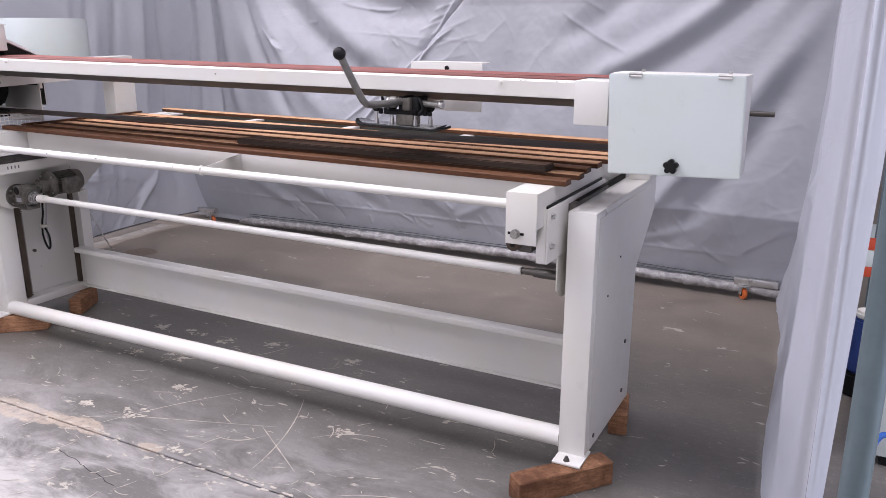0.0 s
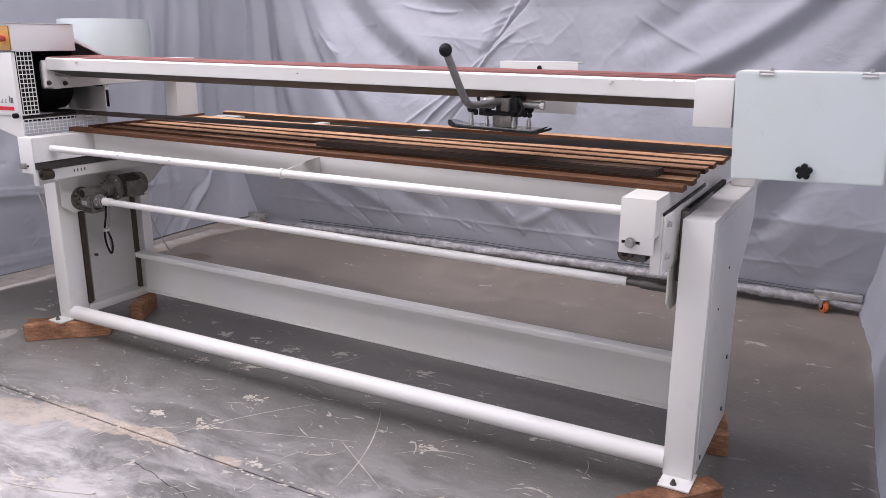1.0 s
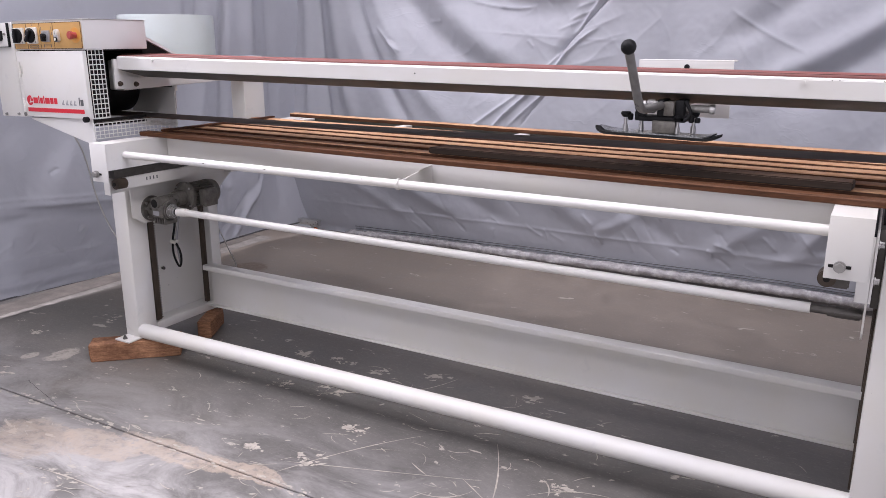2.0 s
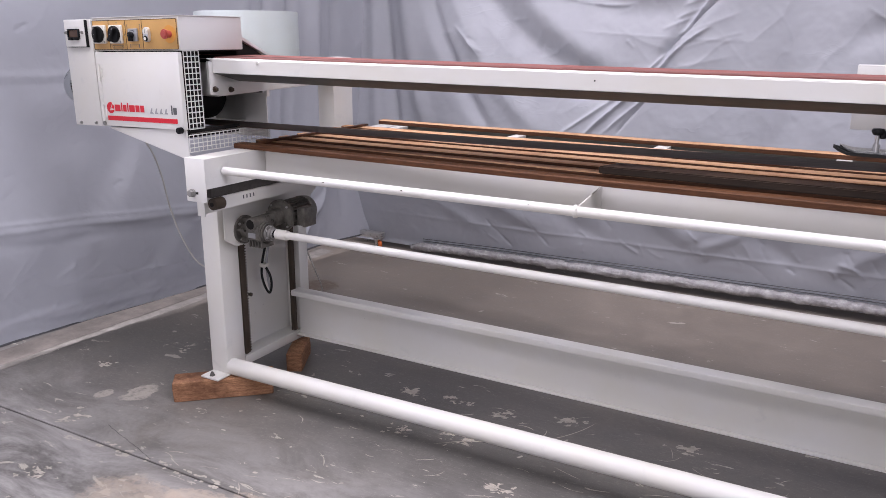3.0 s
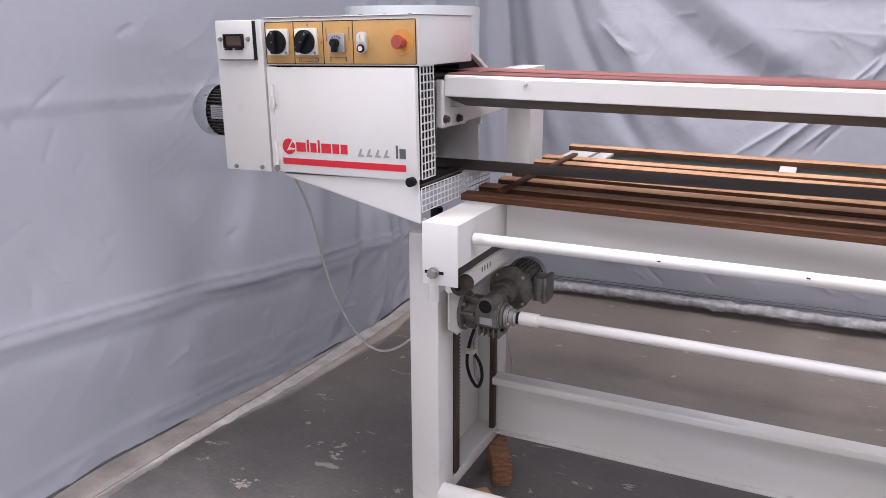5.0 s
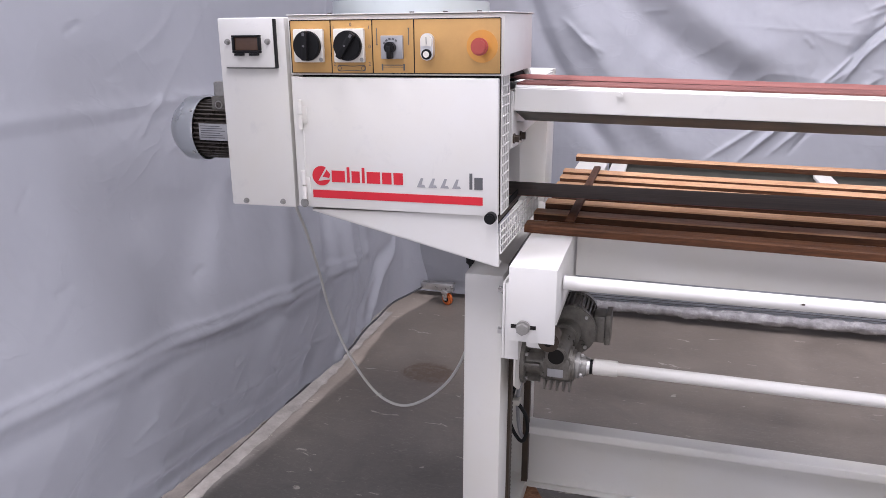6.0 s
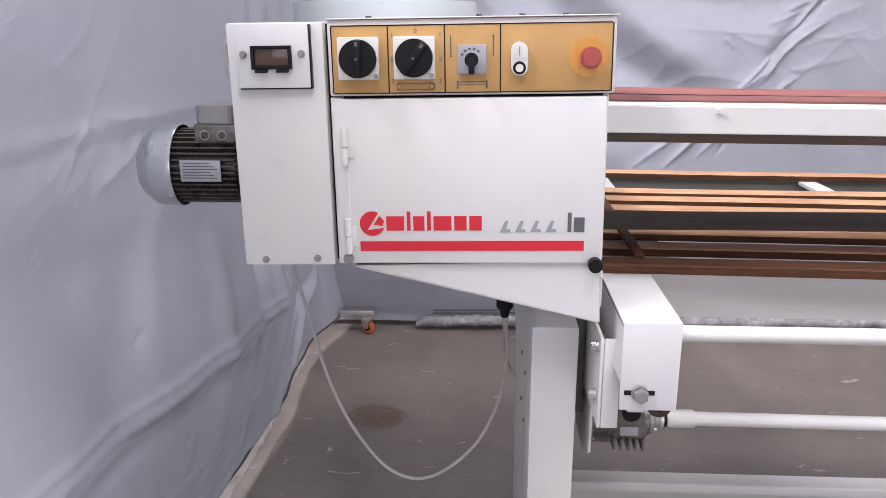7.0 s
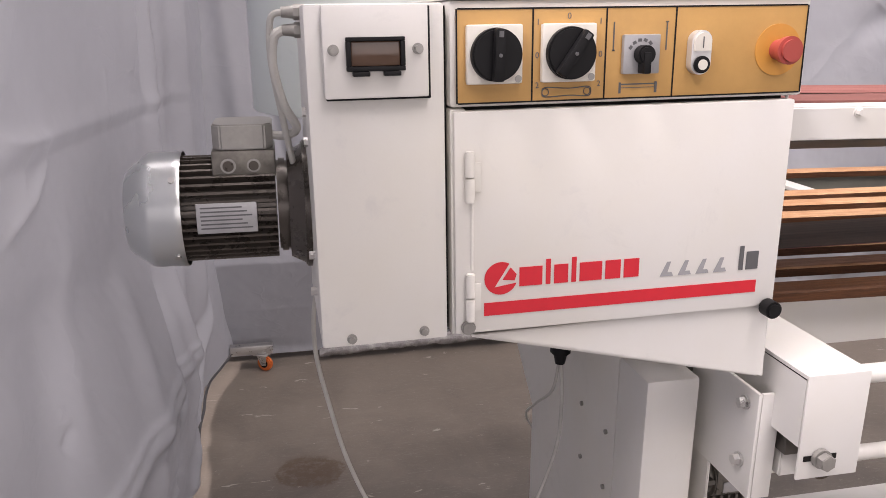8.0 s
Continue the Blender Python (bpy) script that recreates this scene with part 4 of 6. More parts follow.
one("tank_base", BLACK, tank, lambda b: cyl(b, (0.50, 3.8, 0.0), (0.50, 3.8, 0.1), 0.06, bev=0.01))
one("tank_lid", SWITCHWHITE, tank, lambda b: cyl(b, (0.50, 3.8, 0.33), (0.50, 3.8, 0.36), 0.045, bev=0.01))
bm = bmesh.new()
hose(bm, [(0.60, 2.5, 0.42), (0.53, 2.52, 0.44), (0.505, 2.5, 0.36), (0.515, 2.45, 0.2), (0.56, 2.4, 0.05), (0.7, 2.4, 0.012), (1.0, 2.6, 0.012)], 0.008)
tagged(part("air_hose", bm, HOSEBLUE), "loop of bright blue air hose hanging to the floor", "hose")

# ---- the belt sander ----
XL0, XL1, XR0, XR1 = -3.298, -3.210, -0.372, -0.281   # outer faces of the two legs
FRONT, BACKLEG = 2.64, 3.165
sander = holder("belt_sander", (-1.8, 2.95, 0.085), "long white stroke belt sander with slatted wooden table on timber blocks", "sanding machine")


def leg(x0, x1, inner):
    """One end frame. inner: +1 where the open side faces +x, -1 where it faces -x."""
    part_leg = bmesh.new()
    box(part_leg, x0, x1, FRONT, FRONT + 0.10, 0.09, 0.905, 0.006)
    post = part("leg", part_leg, WHITE, sander, "white folded sheet-steel end frame")
    inset = (x0, x0 + 0.012) if inner > 0 else (x1 - 0.012, x1)
    bm = bmesh.new()
    prism(bm, [(FRONT + 0.10, 0.09), (BACKLEG, 0.09), (BACKLEG, 0.60), (3.40, 0.775), (3.40, 0.905), (FRONT + 0.10, 0.905)], "x", *inset, bev=0.002)
    part("side_panel", bm, WHITE, post)
    bm = bmesh.new()
    box(bm, *((x0 + 0.0125, x1) if inner > 0 else (x0, x1 - 0.0125)), 3.105, BACKLEG - 0.003, 0.09, 0.62, 0.003)
    part("rear_post", bm, WHITE, post)
    bm = bmesh.new()
    box(bm, x0 + 0.001, x1 - 0.001, FRONT + 0.101, 3.104, 0.09, 0.13, 0.003)
    part("foot_rail", bm, WHITE, post)
    bm = bmesh.new()
    box(bm, x0 + 0.001, x1 - 0.001, FRONT + 0.101, 3.40, 0.865, 0.904, 0.004)
    part("top_rail", bm, WHITE, post)
    xi = x1 - 0.012 if inner > 0 else x0 + 0.012
    bm = bmesh.new()
    # toothed rack on the front post, plain slide rail at the back
    a, b = (xi, xi + 0.018) if inner > 0 else (xi - 0.018, xi)
    pts = [(FRONT + 0.102, 0.14), (FRONT + 0.102, 0.86)]
    k = 62
    for i in range(k):
        z = 0.86 - 0.72 * i / k
        dz = 0.72 / k
        pts += [(FRONT + 0.134, z), (FRONT + 0.134, z - dz * 0.3), (FRONT + 0.126, z - dz * 0.5), (FRONT + 0.126, z - dz * 0.8)]
    prism(bm, pts, "x", a, b)
    part("lift_rack", bm, RUSTSTEEL, post, "oily toothed lifting rack")
    bm = bmesh.new()
    box(bm, a, b, 3.045, 3.066, 0.14, 0.86, 0.002)
    part("slide_rail", bm, RUSTSTEEL, post, "dark slide rail")
    bm = bmesh.new()
    box(bm, x0 + 0.003, x1 + 0.006, FRONT - 0.066, FRONT + 0.05, 0.085, 0.092, 0.002)
    part("foot_plate", bm, WHITE, post)
    bm = bmesh.new()
    cx = (x0 + x1) / 2
    cyl(bm, (cx, FRONT - 0.044, 0.092), (cx, FRONT - 0.044, 0.108), 0.011, 0.004, seg=8)
    part("foot_bolt", bm, DARKSTEEL, post)
    return post


left_leg = leg(XL0, XL1, +1)
right_leg = leg(XR0, XR1, -1)
# bolts in the outer faces
for y, z in ((2.884, 0.747), (2.773, 0.749), (2.877, 0.640), (2.771, 0.642), (2.95, 0.14)):
    one("panel_bolt", CASTGREY, left_leg, lambda b: cyl(b, (XL0 - 0.004, y, z), (XL0 + 0.001, y, z), 0.0045, seg=10))
for y, z in ((2.72, 0.135), (3.06, 0.155), (3.07, 0.345), (2.80, 0.60), (2.93, 0.70)):
    one("panel_bolt", DARKSTEEL, right_leg, lambda b: cyl(b, (XR1 + 0.001, y, z), (XR1 + 0.005, y, z), 0.0075 if z < 0.4 else 0.004, seg=12))
bm = bmesh.new()
prism(bm, [(2.672, 0.10), (3.02, 0.10), (3.02, 0.66), (3.33, 0.80), (3.33, 0.885), (2.672, 0.885)], "x", XR1 + 0.0002, XR1 + 0.0022, bev=0.0006)
part("cover_panel", bm, WHITE, right_leg)
bm = bmesh.new()
cyl(bm, (-3.288, 2.86, 0.35), (-3.272, 2.86, 0.35), 0.005, seg=8)
cyl(bm, (-3.276, 2.86, 0.35), (-3.270, 2.86, 0.35), 0.0085, seg=6)
part("stop_pin", bm, DARKSTEEL, left_leg)

# rear columns and the arms that carry the belt beam
bm = bmesh.new()
box(bm, -3.328, -3.240, 3.43, 3.574, 0.74, 1.30, 0.004)
part("rear_column", bm, WHITE, sander)
bm = bmesh.new()
box(bm, -3.327, -3.241, 3.30, 3.429, 0.74, 0.90, 0.004)
part("column_bracket", bm, WHITE, sander)
bm = bmesh.new()
prism(bm, [(2.70, 1.175), (3.43, 1.195), (3.43, 1.30), (2.70, 1.298)], "x", -3.31, -3.222, bev=0.004)
part("upper_arm", bm, WHITE, sander)
bm = bmesh.new()
box(bm, -0.35, -0.272, 3.26, 3.40, 0.905, 1.28, 0.004)
part("rear_column", bm, WHITE, sander)

# front rail with a sloped lower edge
rail = holder("front_rail", (-1.8, 2.67, 1.22))
rail.parent = sander
rail.location = Vector((-1.8, 2.67, 1.22)) - ORIGIN[sander]
bm = bmesh.new()
prism(bm, [(2.66, 1.2505), (2.735, 1.2505), (2.735, 1.3035), (2.665, 1.3035), (2.66, 1.2985)], "x", -3.20, -0.367, bev=0.0015)
part("rail_body", lean(bm), WHITE, rail)
bm = bmesh.new()
prism(bm, [(2.664, 1.2495), (2.79, 1.216), (2.80, 1.216), (2.80, 1.2495)], "x", -3.198, -0.369, bev=0.001)
part("slide_bar", lean(bm), SLIDEBAR, rail, "dull brown-grey steel slide under the rail")
for x in (-2.985, -0.61):
    bm = bmesh.new()
    hexhead(bm, (x, 2.6605, 1.302 if x < -2 else 1.280), (0, -1, 0), 0.0055, 0.010)
    part("rail_bolt", bm, WHITE, rail)
for x in (-1.768,):
    bm = bmesh.new()
    cyl(bm, (x, 2.6605, 1.278), (x, 2.658, 1.278), 0.0025, seg=8)
    part("rail_screw", bm, DARKSTEEL, rail)
bm = bmesh.new()
prism(bm, [(2.645, 1.305), (2.645, 1.185), (2.80, 1.180), (2.80, 1.225), (2.70, 1.232), (2.70, 1.30)], "x", -3.216, -3.2005, bev=0.002)
part("rail_bracket", bm, WHITE, rail)
for y, z in ((2.665, 1.205), (2.745, 1.200)):
    one("bracket_bolt", RUSTSTEEL, rail, lambda b: hexhead(b, (-3.2, y, z), (1, 0, 0), 0.008, 0.012))
bm = bmesh.new()
box(bm, -3.198, -0.368, 2.672, 2.77, 1.3037, 1.3075, 0.0008)
part("rail_top_strip", lean(bm), RAILRED, rail, "rail top coated in dull red sanding dust")
quick("end_bracket", WHITE, rail, -0.366, -0.264, 2.632, 2.75, 1.167, 1.294, 0.003)

# sanding belt, an endless loop over two drums
BY0, BY1, BZ0, BZ1 = 2.772, 2.925, 1.058, 1.306
belt = holder("sanding_belt", (-1.8, 2.86, 1.06))
belt.parent = sander
belt.location = Vector((-1.8, 2.86, 1.06)) - ORIGIN[sander]


def belt_loop(material, inset, name, label):
    bm = bmesh.new()
    zc, r = (BZ0 + BZ1) / 2, (BZ1 - BZ0) / 2 - inset
    line = []
    for i in range(60):
        x = -3.525 + 3.45 * i / 59
        line.append((x, BZ1 + 0.004 - 0.009 * (x + 1.8) - inset - 0.003 * math.sin(math.pi * i / 59)))
    for i in range(1, 16):
        a = math.pi / 2 - math.pi * i / 16
        line.append((-0.075 + r * math.cos(a), zc + r * math.sin(a)))
    for i in range(60):
        x = -0.075 - 3.45 * i / 59
        line.append((x, BZ0 + inset + 0.018 * (1 - i / 59) * min(1, i / 4) - 0.003 * math.sin(math.pi * i / 59)))
    for i in range(1, 16):
        a = -math.pi / 2 - math.pi * i / 16
        line.append((-3.525 + r * math.cos(a), zc + r * math.sin(a)))
    ra = [bm.verts.new((x, BY0, z)) for x, z in line]
    rb = [bm.verts.new((x, BY1, z)) for x, z in line]
    for i in range(len(line)):
        j = (i + 1) % len(line)
        bm.faces.new((ra[i], ra[j], rb[j], rb[i]))
    return part(name, bm, material, belt, label)


belt_loop(BELTRED, 0.0, "abrasive_side", "dusty red abrasive outer face")
belt_loop(BELTBACK, 0.0015, "cloth_side", "dark brown cloth inner face")
bm = bmesh.new()
cyl(bm, (-3.525, BY0 - 0.01, (BZ0 + BZ1) / 2), (-3.525, BY1 + 0.01, (BZ0 + BZ1) / 2), 0.12, seg=40)
part("drive_drum", bm, RUBBER, sander)
bm = bmesh.new()
cyl(bm, (-0.075, BY0 - 0.01, (BZ0 + BZ1) / 2), (-0.075, BY1 + 0.01, (BZ0 + BZ1) / 2), 0.12, seg=40)
part("idler_drum", bm, DARKSTEEL, sander)

# hinged guard box over the idler drum
guard = holder("idler_guard", (-0.08, 2.88, 1.04))
guard.parent = sander
guard.location = Vector((-0.08, 2.88, 1.04)) - ORIGIN[sander]
bm = bmesh.new()
t = 0.003
box(bm, -0.258, 0.103, 2.635, 2.755, 1.314, 1.318, 0.001)
box(bm, 0.099, 0.103, 2.635, 2.755, 1.045, 1.3142, 0.001)
part("guard_shell", bm, WHITE, guard)
bm = bmesh.new()
prism(bm, [(-0.262, 1.316), (-0.250, 1.036), (0.112, 1.046), (0.104, 1.318)], "y", 2.615, 2.632, bev=0.003)
lid = part("guard_door", bm, COOLWHITE, guard, "cool white hinged front door")
bm = bmesh.new()
for k in range(5):
    a = k * math.tau / 5 + 0.3
    cyl(bm, (-0.07 + 0.013 * math.cos(a), 2.613, 1.070 + 0.013 * math.sin(a)), (-0.07 + 0.013 * math.cos(a), 2.592, 1.070 + 0.013 * math.sin(a)), 0.008, seg=12, bev=0.002)
cyl(bm, (-0.07, 2.614, 1.07), (-0.07, 2.59, 1.07), 0.013, seg=16)
part("star_knob", bm, BLACK, lid, "black five-lobed knob")
for x in (-0.185, 0.052):
    bm = bmesh.new()
    box(bm, x - 0.018, x + 0.018, 2.611, 2.6145, 1.308, 1.315, 0.001)
    cyl(bm, (x - 0.018, 2.613, 1.318), (x + 0.018, 2.613, 1.318), 0.003, seg=10)
    part("hinge", bm, STEEL, guard)
    bm = bmesh.new()
    cyl(bm, (x, 2.70, 1.318), (x, 2.70, 1.326), 0.005, seg=10)
    part("lid_screw", bm, STEEL, guard)
bm = bmesh.new()
cyl(bm, (0.04, 2.86, 1.20), (0.160, 2.86, 1.20), 0.008, seg=16)
part("tension_screw", bm, DARKSTEEL, guard, "blackened tension screw")
bm = bmesh.new()
cyl(bm, (0.075, 2.86, 1.20), (0.092, 2.86, 1.20), 0.010, seg=6)
part("lock_nut", bm, STEEL, guard)

# drive head
HX0, HXM, HX1, HY = -3.790, -3.633, -3.202, 2.510
head = holder("drive_head", (-3.5, 2.8, 1.06))
head.parent = sander
head.location = Vector((-3.5, 2.8, 1.06)) - ORIGIN[sander]
bm = bmesh.new()
box(bm, HX0, HXM - 0.006, HY, 2.74, 1.060, 1.449, 0.004)
part("switch_cabinet", bm, WHITE, head)
bm = bmesh.new()
box(bm, HXM, -3.191, HY + 0.002, 2.815, 1.336, 1.451, 0.004)
part("control_box", bm, WHITE, head)
bm = bmesh.new()
box(bm, HXM - 0.001, -3.187, HY - 0.002, 2.82, 1.4515, 1.4535, 0.001)
part("control_lid", bm, WHITE, head)
bm = bmesh.new()
box(bm, HXM, -3.615, HY + 0.003, 2.745, 1.062, 1.334, 0.002)
box(bm, -3.672, -3.6655, 2.745, 3.10, 1.062, 1.343, 0.001)
box(bm, -3.6645, -3.36, 3.096, 3.10, 1.062, 1.30, 0.001)
box(bm, -3.6145, -3.36, HY + 0.03, 3.0955, 1.050, 1.0535, 0.001)
part("belt_housing", bm, WHITE, head)
# near-black sheets stand in for the shade inside the head
quick("housing_shade", INSIDE, head, -3.6145, -3.612, HY + 0.02, 2.745, 1.06, 1.34, 0)
quick("inlet_shade", INSIDE, head, -3.215, -3.212, HY + 0.02, 2.79, 1.034, 1.062, 0)
quick("side_shade", INSIDE, head, -3.665, -3.662, 2.747, 3.09, 1.06, 1.34, 0)
bm = bmesh.new()
box(bm, HXM + 0.003, HX1, HY - 0.004, HY + 0.014, 1.064, 1.332, 0.003)
door = part("housing_door", bm, WHITE, head, "white hinged access door")
bm = bmesh.new()
prism(bm, [(-3.606, 1.058), (-3.203, 1.064), (-3.199, 0.957)], "y", HY + 0.004, HY + 0.010, bev=0.001)
prism(bm, [(-3.606, 1.057), (-3.204, 0.959), (-3.204, 0.955), (-3.606, 1.053)], "y", HY + 0.0105, 2.56, bev=0.0)
part("lower_skirt", bm, WHITE, head)
for z in (1.262, 1.116):
    bm = bmesh.new()
    cyl(bm, (-3.613, HY - 0.009, z - 0.004), (-3.613, HY - 0.009, z + 0.026), 0.0055, seg=14, bev=0.001)
    cyl(bm, (-3.613, HY - 0.009, z - 0.034), (-3.613, HY - 0.009, z - 0.0055), 0.0055, seg=14, bev=0.001)
    box(bm, -3.611, -3.599, HY - 0.007, HY - 0.0035, z - 0.022, z + 0.012, 0.001)
    part("door_hinge", bm, WHITE, door)
one("hinge_bead", WHITE, door, lambda b: cyl(b, (-3.610, HY - 0.004, 1.145), (-3.610, HY - 0.004, 1.226), 0.0022, seg=8))
bm = bmesh.new()
cyl(bm, (-3.615, HY - 0.004, 1.073), (-3.615, HY - 0.010, 1.073), 0.009, seg=18, bev=0.002)
part("hinge_screw", bm, CASTGREY, door)
bm = bmesh.new()
cyl(bm, (-3.213, HY - 0.004, 1.064), (-3.213, HY - 0.026, 1.064), 0.0115, seg=22, bev=0.003)
part("door_knob", bm, BLACK, door, "small black door knob")


# lettering of the maker and model is shown as plain shapes
def flat(bm, outline, y=HY - 0.0045, thick=0.0006, m=0):
    prism(bm, outline, "y", y - thick, y, m)


bm = bmesh.new()
flat(bm, [(-3.595, 1.102), (-3.231, 1.102), (-3.231, 1.0855), (-3.595, 1.0855)])
part("red_stripe", bm, RED, door, "broad red printed stripe")
bm = bmesh.new()
cx, cz, r = -3.574, 1.132, 0.0205
arc = [(cx + r * math.cos(a), cz + r * math.sin(a)) for a in [math.radians(60 + 10 * k) for k in range(29)]]
flat(bm, arc + [(cx + 0.013, cz - 0.008), (cx - 0.008, cz - 0.011)])
flat(bm, [(cx + 0.002, cz - 0.002), (cx + 0.017, cz - 0.004), (cx + 0.0195, cz + 0.004), (cx + 0.012, cz + 0.013)])
part("round_emblem", bm, RED, door, "red round printed emblem")
x = -3.551
for w, h in ((0.029, 0.024), (0.006, 0.032), (0.018, 0.024), (0.006, 0.032), (0.029, 0.024), (0.020, 0.024), (0.020, 0.024)):
    one("letter_bar", RED, door, lambda b: flat(b, [(x, 1.120), (x + w, 1.120), (x + w, 1.120 + h), (x, 1.120 + h)]), "red printed bar")
    x += w + 0.0045
for k in range(4):
    x = -3.367 + 0.0245 * k
    one("angle_mark", GREYPRINT, door, lambda b: flat(b, [(x, 1.117), (x + 0.018, 1.117), (x + 0.016, 1.122), (x + 0.010, 1.122), (x + 0.014, 1.136), (x + 0.009, 1.136)]), "grey printed angle mark")
for x0, x1, h in ((-3.258, -3.252, 0.032), (-3.248, -3.231, 0.024)):
    one("letter_bar", DARKPRINT, door, lambda b: flat(b, [(x0, 1.117), (x1, 1.117), (x1, 1.117 + h), (x0, 1.117 + h)]), "dark grey printed bar")

# ochre control panel
PX0, PX1, PZ0, PZ1 = -3.626, -3.1975, 1.3405, 1.442
panel = quick("panel_plate", OCHRE, head, PX0, PX1, HY - 0.0025, HY + 0.001, PZ0, PZ1, 0.0008, "ochre printed control panel")
for x in (PX0, -3.539, -3.452, -3.367, PX1):
    quick("panel_line", BLACK, panel, x - 0.0009, x + 0.0009, HY - 0.0032, HY - 0.0026, PZ0, PZ1, 0)
for z in (PZ0, PZ1):
    quick("panel_line", BLACK, panel, PX0 + 0.0012, PX1 - 0.0012, HY - 0.0031, HY - 0.0026, z - 0.0009, z + 0.0009, 0)


def writing(text, x, z, size, material, parent, y):
    cu = bpy.data.curves.new("digit", "FONT")
    cu.body, cu.size, cu.align_x, cu.align_y, cu.extrude = text, size, "CENTER", "CENTER", 0.0002
    tmp = new("digit", cu)
    bpy.context.view_layer.update()
    mesh = bpy.data.meshes.new_from_object(tmp.evaluated_get(bpy.context.evaluated_depsgraph_get()))
    bpy.data.objects.remove(tmp)
    mesh.materials.clear()
    mesh.materials.append(material)
    ob = new("digit", mesh)
    ob.parent = parent
    ob.location = Vector((x, y, z)) - ORIGIN[parent]
    ob.rotation_euler = (radians(90), 0, 0)
    ORIGIN[ob] = Vector((x, y, z))
    return ob


for text, x, z in (("1", -3.533, 1.427), ("0", -3.4965, 1.433), ("1", -3.459, 1.427), ("0", -3.5335, 1.391), ("0", -3.458, 1.391), ("2", -3.533, 1.358), ("2", -3.459, 1.358)):
    writing(text, x, z, 0.0095, DARKPRINT, panel, HY - 0.003)
bm = bmesh.new()
hose(bm, [(-3.527, HY - 0.003, 1.350), (-3.523, HY - 0.003, 1.3555), (-3.494, HY - 0.003, 1.354), (-3.472, HY - 0.003, 1.3555), (-3.468, HY - 0.003, 1.350), (-3.472, HY - 0.003, 1.345), (-3.494, HY - 0.003, 1.346), (-3.523, HY - 0.003, 1.345), (-3.527, HY - 0.003, 1.350)], 0.0006, 6)
part("panel_symbol", bm, DARKPRINT, panel)
for x in (-3.523, -3.473):
    one("panel_symbol", DARKPRINT, panel, lambda b: hose(b, [(x + 0.004 * math.cos(k * 0.7854), HY - 0.003, 1.3502 + 0.004 * math.sin(k * 0.7854)) for k in range(9)], 0.0005, 6, 3))
for x0, x1, z0, z1 in ((-3.431, -3.390, 1.3555, 1.357), (-3.431, -3.390, 1.352, 1.3527), (-3.434, -3.4313, 1.346, 1.3585), (-3.3895, -3.3865, 1.346, 1.3585), (-3.4435, -3.442, 1.394, 1.426), (-3.3785, -3.377, 1.394, 1.426), (-3.4445, -3.441, 1.394, 1.3955), (-3.3795, -3.376, 1.4245, 1.426)):
    quick("panel_symbol", DARKPRINT, panel, x0, x1, HY - 0.0033, HY - 0.0026, z0, z1, 0)


def big_switch(x, z, angle):
    bm = bmesh.new()
    box(bm, x - 0.032, x + 0.032, HY - 0.012, HY - 0.0026, z - 0.032, z + 0.032, 0.003)
    plate = part("rotary_switch", bm, SWITCHWHITE, head, "ivory rotary switch with black knob")
    bm = bmesh.new()
    cyl(bm, (x, HY - 0.012, z), (x, HY - 0.022, z), 0.029, 0.0285, seg=40, bev=0.002)
    vs = box(bm, x - 0.006, x + 0.006, HY - 0.034, HY - 0.0215, z - 0.028, z + 0.028, 0.003)
    spin(bm, vs, (x, HY, z), angle, "Y")
    part("switch_knob", bm, BLACK, plate)
    bm = bmesh.new()
    vs = box(bm, x - 0.0025, x + 0.0025, HY - 0.0348, HY - 0.0338, z + 0.019, z + 0.0255, 0)
    spin(bm, vs, (x, HY, z), angle, "Y")
    cyl(bm, (x, HY - 0.0335, z), (x, HY - 0.0355, z), 0.002, seg=10)
    part("pointer_mark", bm, DARKPRINT, plate)
    one("plate_screw", CASTGREY, plate, lambda b: cyl(b, (x + 0.0265, HY - 0.012, z - 0.0265), (x + 0.0265, HY - 0.0128, z - 0.0265), 0.004, seg=14))


big_switch(-3.5845, 1.3935, 2)
big_switch(-3.4985, 1.3935, 35)
bm = bmesh.new()
box(bm, -3.433, -3.388, HY - 0.010, HY - 0.0026, 1.368, 1.412, 0.002)
small = part("rotary_switch", bm, PLATE, head, "small square switch plate with black lever knob")
bm = bmesh.new()
cyl(bm, (-3.411, HY - 0.010, 1.390), (-3.411, HY - 0.026, 1.390), 0.0105, seg=24, bev=0.002)
box(bm, -3.4155, -3.4065, HY - 0.028, HY - 0.0105, 1.369, 1.393, 0.002)
part("switch_knob", bm, BLACK, small)
bm = bmesh.new()
for a in (-50, -25, 0, 25, 50):
    vs = box(bm, -3.4118, -3.4162, HY - 0.0106, HY - 0.0101, 1.404, 1.4075, 0)
    spin(bm, vs, (-3.411, HY, 1.390), a, "Y")
part("scale_marks", bm, DARKPRINT, small)
# twin push button
bm = bmesh.new()
out = []
for k in range(25):
    a = math.pi * k / 24
    out.append((-3.3385 + 0.0125 * math.cos(a), 1.403 + 0.0125 * math.sin(a)))
for k in range(25):
    a = math.pi + math.pi * k / 24
    out.append((-3.3385 + 0.0125 * math.cos(a), 1.378 + 0.0125 * math.sin(a)))
prism(bm, out, "y", HY - 0.014, HY - 0.0026, bev=0.0)
twin = part("push_button", bm, CHROME, head, "twin push button, white start over black stop")
bm = bmesh.new()
o2 = [(-3.3385 + 0.0105 * math.cos(math.pi * k / 24), 1.4015 + 0.0115 * math.sin(math.pi * k / 24)) for k in range(25)] + [(-3.349, 1.3925), (-3.328, 1.3925)]
prism(bm, o2, "y", HY - 0.017, HY - 0.0142)
